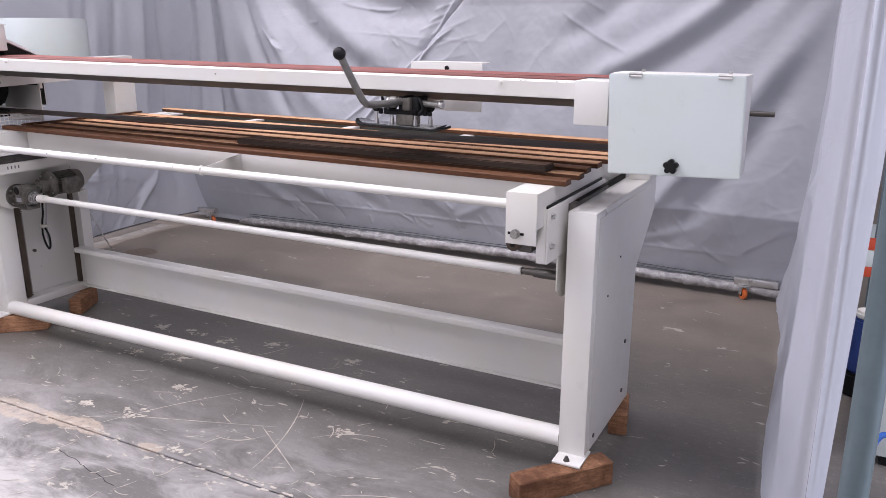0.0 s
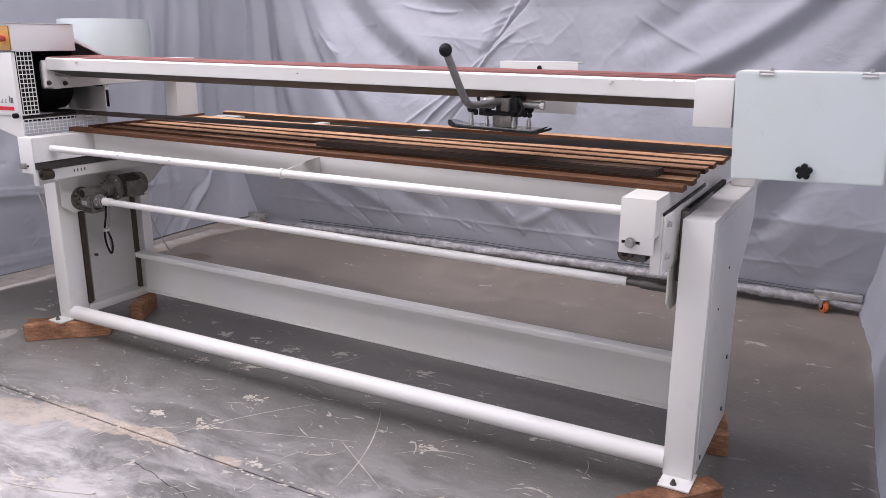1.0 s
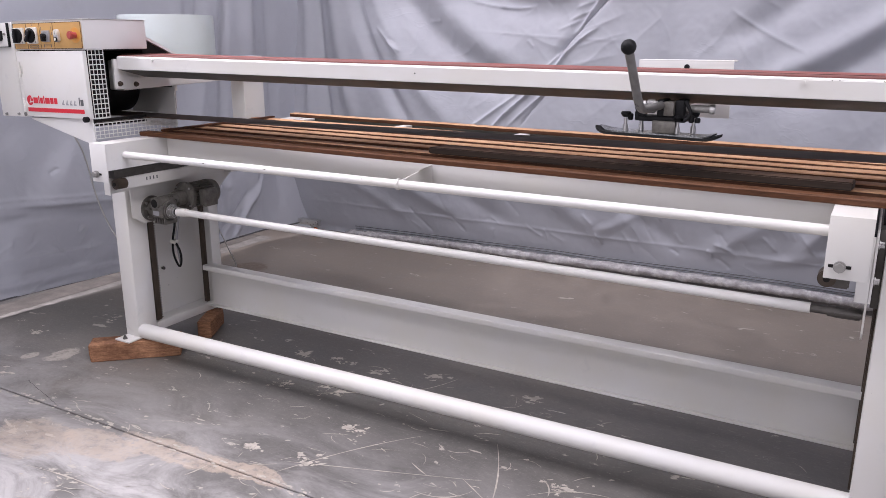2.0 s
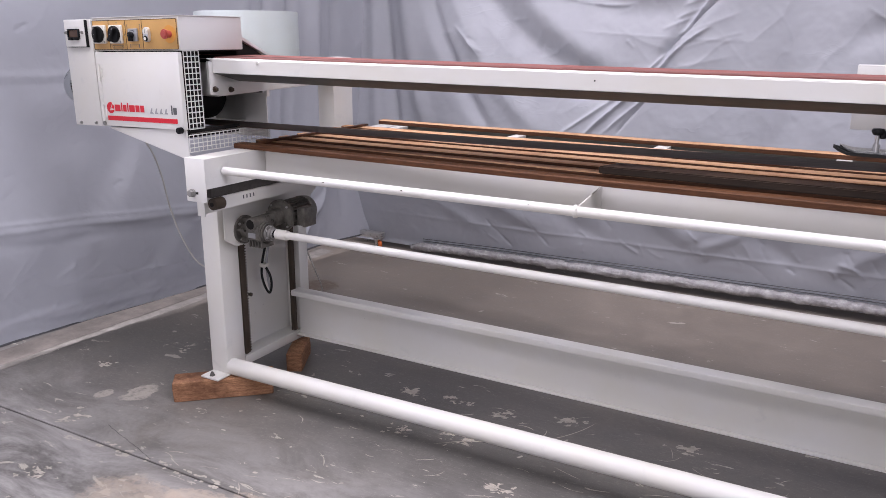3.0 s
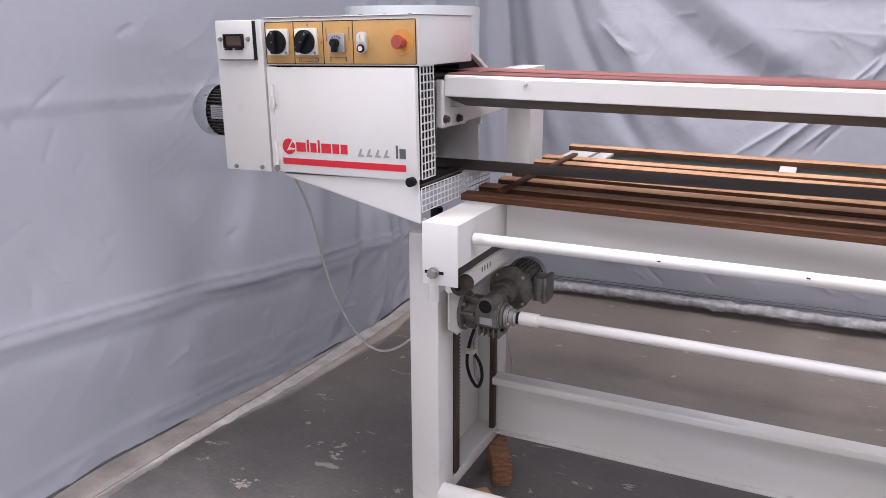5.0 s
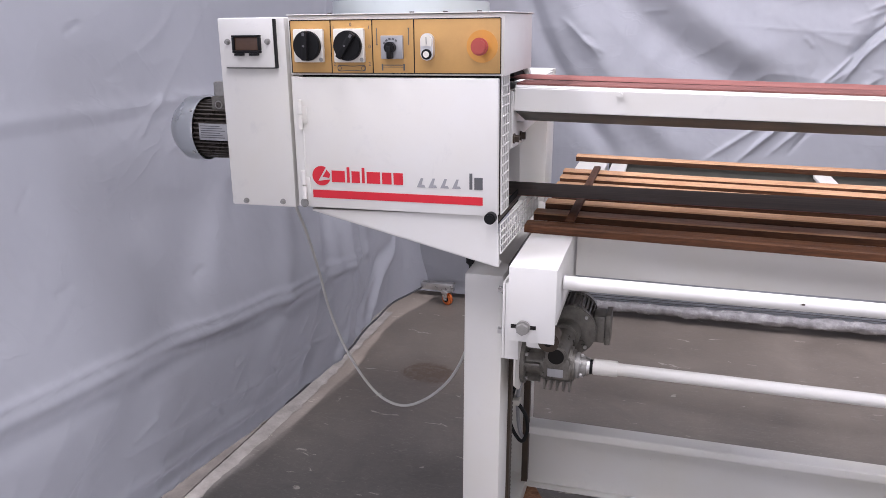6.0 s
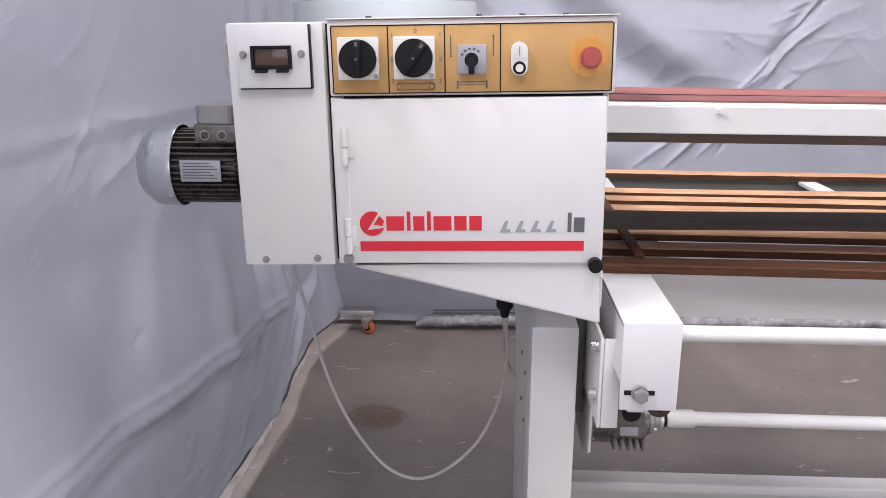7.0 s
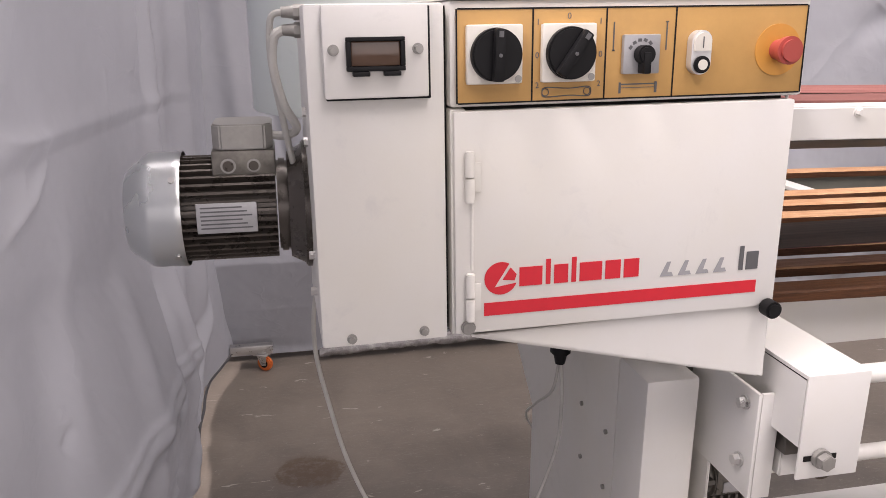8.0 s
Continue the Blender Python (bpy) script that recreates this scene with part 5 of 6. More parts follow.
part("start_button", bm, SWITCHWHITE, twin, "white start button")
bm = bmesh.new()
cyl(bm, (-3.3385, HY - 0.0142, 1.377), (-3.3385, HY - 0.019, 1.377), 0.0098, seg=24, bev=0.001)
part("stop_button", bm, BLACK, twin, "black stop button")
bm = bmesh.new()
cyl(bm, (-3.3385, HY - 0.019, 1.377), (-3.3385, HY - 0.0195, 1.377), 0.006, seg=24)
part("stop_mark", bm, SWITCHWHITE, twin)
bm = bmesh.new()
box(bm, -3.3391, -3.3379, HY - 0.0176, HY - 0.0171, 1.3955, 1.4085, 0)
part("start_mark", bm, DARKPRINT, twin)
# emergency stop
bm = bmesh.new()
cyl(bm, (-3.233, HY - 0.0026, 1.391), (-3.233, HY - 0.0036, 1.391), 0.030, seg=48)
stop = part("emergency_stop", bm, YELLOW, head, "red emergency stop on a yellow disc")
bm = bmesh.new()
cyl(bm, (-3.233, HY - 0.0036, 1.391), (-3.233, HY - 0.016, 1.391), 0.012, seg=24)
cyl(bm, (-3.233, HY - 0.016, 1.391), (-3.233, HY - 0.032, 1.391), 0.0155, 0.0165, seg=40, bev=0.004)
part("mushroom_button", bm, REDKNOB, stop)

# black filler strip stands in for the shade in the gap
quick("gap_shade", BLACK, head, HXM - 0.0055, HXM - 0.0006, HY + 0.022, 2.70, 1.064, 1.446, 0, "black strip in place of the shade between cabinet and housing")

# breaker window on the switch cabinet
bm = bmesh.new()
box(bm, -3.772, -3.659, HY - 0.014, HY - 0.0035, 1.351, 1.448, 0.003)
cover = part("breaker_cover", bm, WHITE, head)
# black box shifted right and down draws the cover's edge shade
quick("cover_shade_line", BLACK, cover, -3.770, -3.6570, HY - 0.012, HY - 0.0004, 1.3492, 1.446, 0.0008, "thin black line for the cover's shade at right and bottom")
bm = bmesh.new()
bx0, bx1, bz0, bz1 = -3.748, -3.6855, 1.380, 1.415
for d in ((bx0, bx1, bz1 - 0.004, bz1), (bx0, bx1, bz0, bz0 + 0.005), (bx0, bx0 + 0.005, bz0 + 0.0051, bz1 - 0.0041), (bx1 - 0.005, bx1, bz0 + 0.0051, bz1 - 0.0041)):
    box(bm, d[0], d[1], HY - 0.022, HY - 0.0142, d[2], d[3], 0.0008)
for x in (-3.742, -3.709):
    box(bm, x, x + 0.018, HY - 0.026, HY - 0.0145, bz0 - 0.005, bz0 - 0.0003, 0.001)
part("window_frame", bm, BLACK, cover)
bm = bmesh.new()
box(bm, bx0 + 0.005, bx1 - 0.005, HY - 0.0185, HY - 0.0142, bz0 + 0.005, bz1 - 0.004, 0.002)
part("amber_window", bm, AMBER, cover, "smoked amber breaker window")
for x, z, y in ((-3.761, 1.402, HY - 0.014), (-3.671, 1.402, HY - 0.014), (-3.755, 1.070, HY), (-3.668, 1.072, HY)):
    bm = bmesh.new()
    cyl(bm, (x, y, z), (x, y - 0.002, z), 0.006, seg=18)
    cyl(bm, (x, y - 0.002, z), (x, y - 0.008, z), 0.0042, seg=6)
    part("cap_screw", bm, CASTGREY, head)
for x in (-3.58, -3.40, -3.33, -3.26):
    bm = bmesh.new()
    cyl(bm, (x, 2.60, 1.4535), (x, 2.60, 1.457), 0.005, seg=10)
    part("lid_screw", bm, DARKSTEEL, head)

# the head hangs a little out of true on its column
head.rotation_euler = (0, radians(-0.8), 0)
head.location += Vector((0.003, 0, 0.0035))

# wire mesh guards beside the belt inlet
def mesh_guard(name, corner_a, corner_b, z0, z1, nx, nz, r):
    (xa, ya), (xb, yb) = corner_a, corner_b
    bm = bmesh.new()
    for i in range(nx + 1):
        f = i / nx
        x, y = xa + (xb - xa) * f, ya + (yb - ya) * f
        cyl(bm, (x, y, z0), (x, y, z1), r, seg=6)
    for j in range(nz + 1):
        z = z0 + (z1 - z0) * j / nz
        cyl(bm, (xa, ya, z), (xb, yb, z), r, seg=6)
    return part(name, bm, WHITE, head, "white wire mesh guard")


mesh_guard("mesh_guard", (-3.199, 2.528), (-3.199, 2.598), 1.065, 1.335, 4, 14, 0.0018)
mesh_guard("mesh_guard", (-3.198, 2.52), (-3.188, 2.93), 0.985, 1.045, 20, 4, 0.0016)
# dark sheet in place of the shade behind the wires
quick("mesh_shade", INSIDE, head, -3.2165, -3.2145, 2.53, 2.61, 1.068, 1.330, 0)
quick("inlet_floor", DUSTPLATE, head, -3.358, -3.206, HY + 0.03, 2.94, 1.0455, 1.0490, 0.0005, "brown dusty plate under the belt inlet")
bm = bmesh.new()
box(bm, -3.53, -3.245, 2.985, 2.99, 0.99, 1.165, 0.001)
part("rear_guard_plate", bm, WHITE, head)
bm = bmesh.new()
box(bm, -3.252, -3.238, 2.984, 3.0, 1.150, 1.178, 0.001)
part("hanging_tab", bm, WHITE, head)
bm = bmesh.new()
prism(bm, [(2.822, 1.381), (2.822, 1.394), (3.00, 1.314), (3.00, 1.303)], "x", -3.60, -3.222, bev=0.0)
part("sloped_lip", bm, WHITE, head)
# dark wedge in place of the shade under the lip
bm = bmesh.new()
prism(bm, [(2.822, 1.304), (2.822, 1.380), (2.985, 1.304)], "x", -3.60, -3.232, bev=0.0)
part("lip_shade", bm, INSIDE, head)
# more near-black sheets for the shade behind door, box and rear
quick("door_shade", INSIDE, head, -3.61, -3.206, HY + 0.016, HY + 0.019, 1.07, 1.330, 0)
quick("box_shade", INSIDE, head, -3.61, -3.206, HY + 0.02, 2.81, 1.331, 1.3355, 0)
quick("rear_shade", INSIDE, head, -3.61, -3.36, 3.085, 3.095, 1.06, 1.30, 0)

# dust hood: a round drum behind the head
bm = bmesh.new()
cyl(bm, (-3.64, 3.33, 1.255), (-3.64, 3.33, 1.497), 0.23, seg=64, bev=0.003)
part("dust_hood", bm, COOLWHITE, sander, "round cool white dust hood")

# main motor
motor = holder("drive_motor", (-3.9, 2.655, 1.14))
motor.parent = sander
motor.location = Vector((-3.893, 2.655, 1.135)) - ORIGIN[sander]
MY, MZ = 2.694, 1.200
bm = bmesh.new()
ribbed(bm, "x", MY, MZ, 0.056, 0.0690, 38, -3.960, -3.838)
part("finned_body", bm, MOTORBODY, motor, "ribbed brown-grey motor body")
bm = bmesh.new()
cyl(bm, (-3.836, MY, MZ), (-3.822, MY, MZ), 0.062, seg=48, bev=0.003)
cyl(bm, (-3.822, MY, MZ), (-3.803, MY, MZ), 0.07, 0.08, seg=48)
cyl(bm, (-3.803, MY, MZ), (-3.7935, MY, MZ), 0.085, seg=48, bev=0.002)
part("end_flange", bm, MOTORBODY, motor)
bm = bmesh.new()
prof = [(-3.953, 0.0745), (-3.958, 0.0755), (-3.963, 0.0745), (-3.990, 0.0745), (-3.996, 0.0735), (-4.019, 0.056), (-4.023, 0.051), (-4.0245, 0.0)]
rings = []
for x, r in prof:
    rings.append([bm.verts.new((x, MY + max(r, 0.001) * math.cos(k * math.tau / 48), MZ + max(r, 0.001) * math.sin(k * math.tau / 48))) for k in range(48)])
for a, b in zip(rings, rings[1:]):
    for k in range(48):
        bm.faces.new((a[k], a[(k + 1) % 48], b[(k + 1) % 48], b[k]))
bm.faces.new(rings[-1])
part("fan_cover", bm, ZINC, motor, "bright zinc fan cover")
for a in (40, 140, 220, 320):
    ca, sa = math.cos(math.radians(a)), math.sin(math.radians(a))
    one("cover_screw", STEEL, motor, lambda b: cyl(b, (-3.962, MY + 0.0735 * ca, MZ + 0.0735 * sa), (-3.962, MY + 0.078 * ca, MZ + 0.078 * sa), 0.004, seg=10))
bm = bmesh.new()
box(bm, -3.914, -3.836, MY - 0.045, MY + 0.04, 1.246, 1.281, 0.003)
part("terminal_base", bm, GEARGREY, motor)
bm = bmesh.new()
prism(bm, [(-3.902, MY - 0.044), (-3.848, MY - 0.044), (-3.838, MY - 0.034), (-3.838, MY + 0.03), (-3.848, MY + 0.04), (-3.902, MY + 0.04), (-3.912, MY + 0.03), (-3.912, MY - 0.034)], "z", 1.2815, 1.313, bev=0.002)
part("terminal_box", bm, CASTGREY, motor, "grey octagonal terminal box")
for x, r in ((-3.894, 0.0095), (-3.863, 0.0085)):
    plug = one("knockout_plug", CASTGREY, motor, lambda b: cyl(b, (x, MY - 0.0452, 1.262), (x, MY - 0.0485, 1.262), r, seg=20, bev=0.001))
    # darker disc in place of the shade in the plug's recess
    one("plug_recess", MOTORBODY, plug, lambda b: cyl(b, (x, MY - 0.0485, 1.262), (x, MY - 0.0490, 1.262), r * 0.72, seg=20))
bm = bmesh.new()
vs = box(bm, -3.935, -3.862, MY - 0.073, MY - 0.0705, MZ - 0.017, MZ + 0.021, 0.001)
name_plate = part("rating_plate", bm, PLATE, motor, "etched rating plate with unreadable print")
bm = bmesh.new()
for k in range(6):
    z = MZ + 0.016 - 0.0052 * k
    box(bm, -3.930, -3.874 + 0.006 * ((k * 7) % 3 - 1), MY - 0.0736, MY - 0.0731, z - 0.0012, z + 0.0005, 0)
part("plate_print", bm, DARKPRINT, name_plate)
for z in (1.426, 1.446):
    bm = bmesh.new()
    cyl(bm, (-3.790, 2.60, z), (-3.806, 2.60, z), 0.009, seg=6)
    cyl(bm, (-3.806, 2.60, z), (-3.820, 2.60, z), 0.0075, 0.006, seg=14)
    part("cable_gland", bm, CASTGREY, motor)
bm = bmesh.new()
hose(bm, [(-3.818, 2.60, 1.426), (-3.829, 2.60, 1.418), (-3.832, 2.61, 1.385), (-3.822, 2.62, 1.34), (-3.808, 2.63, 1.31), (-3.822, 2.66, 1.297), (-3.842, 2.67, 1.297)], 0.0055)
part("motor_lead", bm, CABLE, motor)
bm = bmesh.new()
hose(bm, [(-3.818, 2.61, 1.446), (-3.832, 2.615, 1.438), (-3.834, 2.625, 1.39), (-3.824, 2.64, 1.32), (-3.812, 2.66, 1.25), (-3.80, 2.68, 1.18)], 0.004)
part("motor_lead", bm, CABLE, motor)
for y, z in ((2.575, 1.335), (2.575, 1.30), (2.575, 1.115), (2.73, 1.12), (2.58, 1.16)):
    one("flange_bolt", STEEL, motor, lambda b: cyl(b, (HX0, y, z), (HX0 - 0.012, y, z), 0.0055, seg=6))
quick("motor_plate", WHITE, motor, -3.7935, -3.7905, 2.562, 2.77, 1.06, 1.34, 0.001)

# mains cable from the cabinet, in a loop over the floor, to the plug on the leg
bm = bmesh.new()
hose(bm, [(-3.772, 2.725, 1.10), (-3.785, 2.80, 1.0), (-3.783, 2.86, 0.90), (-3.765, 2.88, 0.80), (-3.735, 2.88, 0.68), (-3.685, 2.88, 0.56), (-3.61, 2.88, 0.457),
          (-3.535, 2.88, 0.425), (-3.46, 2.885, 0.455), (-3.39, 2.89, 0.53), (-3.345, 2.895, 0.64), (-3.333, 2.90, 0.73), (-3.338, 2.90, 0.83)], 0.0038, 10, 10)
part("mains_cable", bm, CABLE, sander, "pale grey cable hanging in a loop")
bm = bmesh.new()
hose(bm, [(-3.342, 2.90, 0.83), (-3.338, 2.94, 0.75), (-3.328, 3.06, 0.66), (-3.305, 3.185, 0.56), (-3.245, 3.20, 0.46), (-3.228, 3.24, 0.35), (-3.231, 3.28, 0.27), (-3.24, 3.29, 0.19)], 0.003, 8, 8)
part("loose_lead", bm, CABLE, sander, "short loose cable end")
bm = bmesh.new()
cyl(bm, (-3.340, 2.90, 0.825), (-3.340, 2.90, 0.845), 0.009, 0.013, seg=16)
cyl(bm, (-3.340, 2.90, 0.845), (-3.340, 2.90, 0.915), 0.019, seg=20, bev=0.003)
part("cable_plug", bm, BLACK, sander, "black cable plug")

# ---- table and lift ----
def end_arm(x0, x1):
    bm = bmesh.new()
    prism(bm, [(x0, 0.880), (x0 + 0.004, 0.880), (x0 + 0.004, 0.981), (x1 - 0.004, 0.981), (x1 - 0.004, 0.880), (x1, 0.880), (x1, 0.985), (x0, 0.985)], "y", 2.4645, 3.70)
    arm = part("table_arm", bm, WHITE, sander, "white folded steel arm under the table")
    quick("arm_plate", WHITE, arm, x0, x1, 2.460, 2.464, 0.832, 0.986, 0.0015)
    quick("arm_seam", BLACK, arm, x0 - 0.0004, x0 + 0.0008, 2.4645, 3.05, 0.9785, 0.9800, 0)
    xc = (x0 + x1) / 2 - 0.012
    # dark bar laid on the plate for the shade in its slot
    bm = bmesh.new()
    box(bm, xc - 0.028, xc + 0.022, 2.4585, 2.4595, 0.860, 0.868, 0)
    part("arm_slot", bm, INSIDE, arm)
    bm = bmesh.new()
    cyl(bm, (xc - 0.003, 2.4585, 0.864), (xc - 0.003, 2.452, 0.864), 0.014, seg=24)
    cyl(bm, (xc - 0.003, 2.452, 0.864), (xc - 0.003, 2.440, 0.864), 0.012, seg=6, bev=0.001)
    part("slot_bolt", bm, CASTGREY, arm)
    return arm


arm_left = end_arm(-3.164, -3.070)
arm_right = end_arm(-0.500, -0.404)


def lift(xa, side):
    """The carriage that runs on a leg; side is +1 at the leg that opens to +x."""
    s = side
    def xs(a, b):
        p, q = xa + s * a, xa + s * b
        return (min(p, q), max(p, q))
    bm = bmesh.new()
    box(bm, *xs(0.004, 0.010), 2.525, 3.10, 0.762, 0.930, 0.002)
    box(bm, *xs(0.0105, 0.040), 2.525, 2.531, 0.762, 0.930, 0.002)
    carriage = part("lift_carriage", bm, WHITE, sander, "white carriage plate bolted to the leg slide")
    for z in (0.906, 0.814):
        one("carriage_bolt", STEEL, carriage, lambda b: hexhead(b, (xa + s * 0.003, 2.552, z), (-s, 0, 0), 0.008, 0.012))
    quick("slide_block", DARKSTEEL, carriage, *xs(-0.019, 0.0035), 2.70, 3.06, 0.70, 0.915, 0.002, "dark oily slide block")
    bm = bmesh.new()
    prism(bm, [(2.64, 0.80), (2.64, 0.645), (2.697, 0.608), (2.83, 0.608), (2.87, 0.645), (3.05, 0.70), (3.05, 0.80)], "x", *xs(0.010, 0.015), bev=0.0015)
    part("gear_plate", bm, WHITE, carriage)
    bm = bmesh.new()
    prism(bm, [(2.53, 0.790), (3.05, 0.790), (3.05, 0.838), (2.53, 0.838)], "x", *xs(0.055, 0.10), bev=0.003)
    # the right bar is dark in place of the shaded gap there
    part("slide_bar", bm, WHITE if s > 0 else DARKSTEEL, carriage)
    bm = bmesh.new()
    cyl(bm, (xa + s * 0.105, 2.500, 0.819), (xa + s * 0.105, 2.55, 0.819), 0.0215, seg=28, bev=0.002)
    part("roller", bm, RUSTSTEEL, carriage, "dark rusty steel guide roller")
    bm = bmesh.new()
    cyl(bm, (xa + s * 0.105, 2.4995, 0.819), (xa + s * 0.105, 2.496, 0.819), 0.008, seg=12)
    part("roller_pin", bm, INSIDE, carriage)
    # dark bar in place of the shade in the gap under the arm
    bm = bmesh.new()
    box(bm, *xs(0.045, 0.094), 2.51, 3.0, 0.8385, 0.872, 0.002)
    part("arm_gap_shade", bm, DARKSTEEL, carriage)
    return carriage


car_left = lift(-3.192, +1)
car_right = lift(-0.388, -1)
# near-black strips for the shade in the gaps beside the right carriage
quick("track_gap_shade", BLACK, car_right, -0.4035, -0.3985, 2.535, 3.08, 0.77, 0.937, 0.001)
quick("track_slot_shade", INSIDE, car_right, -0.387, -0.373, 2.75, 3.30, 0.90, 0.918, 0.001)
bm = bmesh.new()
for k in range(4):
    box(bm, -3.0919, -3.0915, 2.66 + 0.018 * k, 2.666 + 0.018 * k, 0.812, 0.826, 0)
part("scale_print", bm, DARKPRINT, car_left)

# lift gearbox and its motor
gear = holder("lift_gearbox", (-3.09, 2.74, 0.61))
gear.parent = sander
gear.location = Vector((-3.09, 2.74, 0.61)) - ORIGIN[sander]
GY, GZ = 2.742, 0.668
bm = bmesh.new()
cyl(bm, (-3.178, GY, GZ), (-3.166, GY, GZ), 0.056, seg=40, bev=0.002)
for a in (20, 80, 140, 200, 260, 320):
    rib = bmesh.new()
    spin(rib, box(rib, -3.167, -3.130, GY - 0.004, GY + 0.004, GZ + 0.028, GZ + 0.050, 0.001), (0, GY, GZ), a, "X")
    part("flange_rib", rib, GEARGREY, gear)
part("gear_flange", bm, GEARGREY, gear)
one("flange_hub", GEARGREY, gear, lambda b: cyl(b, (-3.167, GY, GZ), (-3.125, GY, GZ), 0.032, seg=28))
for a in (50, 140, 230, 320):
    ca, sa = math.cos(math.radians(a)), math.sin(math.radians(a))
    one("flange_screw", STEEL, gear, lambda b: cyl(b, (-3.166, GY + 0.045 * ca, GZ + 0.045 * sa), (-3.160, GY + 0.045 * ca, GZ + 0.045 * sa), 0.0055, seg=6))
bm = bmesh.new()
cyl(bm, (-3.132, GY, GZ), (-3.052, GY, GZ), 0.043, seg=40, bev=0.007)
box(bm, -3.124, -3.062, GY - 0.045, GY - 0.018, GZ - 0.022, GZ + 0.030, 0.006)
part("gear_case", bm, GEARGREY, gear, "grey cast worm gear case with fins")
for k in range(5):
    quick("case_fin", GEARGREY, gear, -3.122 + 0.0145 * k, -3.117 + 0.0145 * k, GY - 0.034, GY + 0.034, GZ - 0.056, GZ - 0.030, 0.001)
quick("case_plate", PLATE, gear, -3.112, -3.076, GY - 0.0465, GY - 0.0452, GZ - 0.016, GZ + 0.004, 0.0005)
bm = bmesh.new()
cyl(bm, (-3.093, 2.690, 0.706), (-3.086, 2.84, 0.710), 0.0255, seg=32, bev=0.002)
cyl(bm, (-3.0875, 2.80, 0.709), (-3.086, 2.842, 0.710), 0.034, seg=32, bev=0.002)
part("worm_tube", bm, GEARGREY, gear)
# dark disc that stands in for the shade in the bore
one("worm_bore", INSIDE, gear, lambda b: cyl(b, (-3.093, 2.6885, 0.706), (-3.093, 2.691, 0.706), 0.0185, seg=28))
bm = bmesh.new()
cyl(bm, (-3.052, GY, GZ), (-3.040, GY, GZ), 0.031, seg=30, bev=0.003)
cyl(bm, (-3.040, GY, GZ), (-3.026, GY, GZ), 0.024, seg=30, bev=0.002)
part("output_hub", bm, CASTGREY, gear)
one("hub_ring", STEEL, gear, lambda b: cyl(b, (-3.026, GY, GZ), (-3.019, GY, GZ), 0.0205, seg=26, bev=0.001))
one("hub_seal", BLACK, gear, lambda b: cyl(b, (-3.0188, GY, GZ), (-3.012, GY, GZ), 0.017, seg=26))
for a in range(30, 390, 60):
    ca, sa = math.cos(math.radians(a)), math.sin(math.radians(a))
    one("hub_screw", STEEL, gear, lambda b: cyl(b, (-3.041, GY + 0.0265 * ca, GZ + 0.0265 * sa), (-3.035, GY + 0.0265 * ca, GZ + 0.0265 * sa), 0.0036, seg=6))
bm = bmesh.new()
cyl(bm, (-3.080, 2.842, 0.712), (-3.080, 2.860, 0.712), 0.064, seg=44, bev=0.003)
ribbed(bm, "y", -3.080, 0.712, 0.049, 0.056, 28, 2.859, 2.972)
cyl(bm, (-3.080, 2.971, 0.712), (-3.080, 3.015, 0.712), 0.058, 0.052, seg=40, bev=0.004)
part("lift_motor", bm, GEARGREY, gear, "grey ribbed lift motor")
for a in (45, 135, 225, 315):
    ca, sa = math.cos(math.radians(a)), math.sin(math.radians(a))
    one("motor_screw", STEEL, gear, lambda b: cyl(b, (-3.080 + 0.055 * ca, 2.842, 0.712 + 0.055 * sa), (-3.080 + 0.055 * ca, 2.837, 0.712 + 0.055 * sa), 0.0045, seg=6))
bm = bmesh.new()
box(bm, -3.026, -2.998, 2.880, 2.946, 0.672, 0.742, 0.004)
box(bm, -2.9985, -2.984, 2.877, 2.949, 0.668, 0.746, 0.004)
part("motor_terminal_box", bm, GEARGREY, gear)
bm = bmesh.new()
hose(bm, [(-3.15, 2.87, 0.665), (-3.19, 2.88, 0.60), (-3.211, 2.89, 0.549), (-3.227, 2.89, 0.495), (-3.234, 2.89, 0.437), (-3.222, 2.89, 0.39), (-3.198, 2.89, 0.362), (-3.184, 2.89, 0.395), (-3.190, 2.89, 0.44), (-3.214, 2.888, 0.477)], 0.005)
part("gear_cable", bm, RUBBER, gear, "black hanging cable")
bm = bmesh.new()
hose(bm, [(-3.14, 2.885, 0.665), (-3.18, 2.893, 0.60), (-3.203, 2.90, 0.545), (-3.214, 2.90, 0.49), (-3.212, 2.90, 0.43), (-3.205, 2.90, 0.385), (-3.194, 2.895, 0.37)], 0.005)
part("gear_cable", bm, GREYPRINT, gear, "grey hanging cable")
bm = bmesh.new()
box(bm, -3.236, -3.206, 2.878, 2.908, 0.470, 0.486, 0.003)
part("cable_tie", bm, SWITCHWHITE, gear)

# shafts and tubes along the machine
bm = bmesh.new()
cyl(bm, (-3.012, 2.741, 0.670), (-0.53, 2.676, 0.684), 0.0145, seg=24)
cyl(bm, (-3.0115, 2.742, 0.669), (-2.955, 2.741, 0.6696), 0.019, 0.0185, seg=24, bev=0.002)
part("lift_shaft", bm, WHITE, sander, "white lift shaft")
bm = bmesh.new()
cyl(bm, (-0.545, 2.676, 0.684), (-0.49, 2.676, 0.684), 0.0115, seg=20)
cyl(bm, (-0.49, 2.676, 0.684), (-0.405, 2.675, 0.6845), 0.0150, seg=24, bev=0.003)
for a in range(0, 360, 90):
    vs = box(bm, -0.470, -0.410, 2.674, 2.678, 0.6975, 0.7005, 0.001)
    spin(bm, vs, (0, 2.676, 0.684), a, "X")
part("shaft_coupling", bm, DARKSTEEL, sander, "dark oily coupling")
bm = bmesh.new()
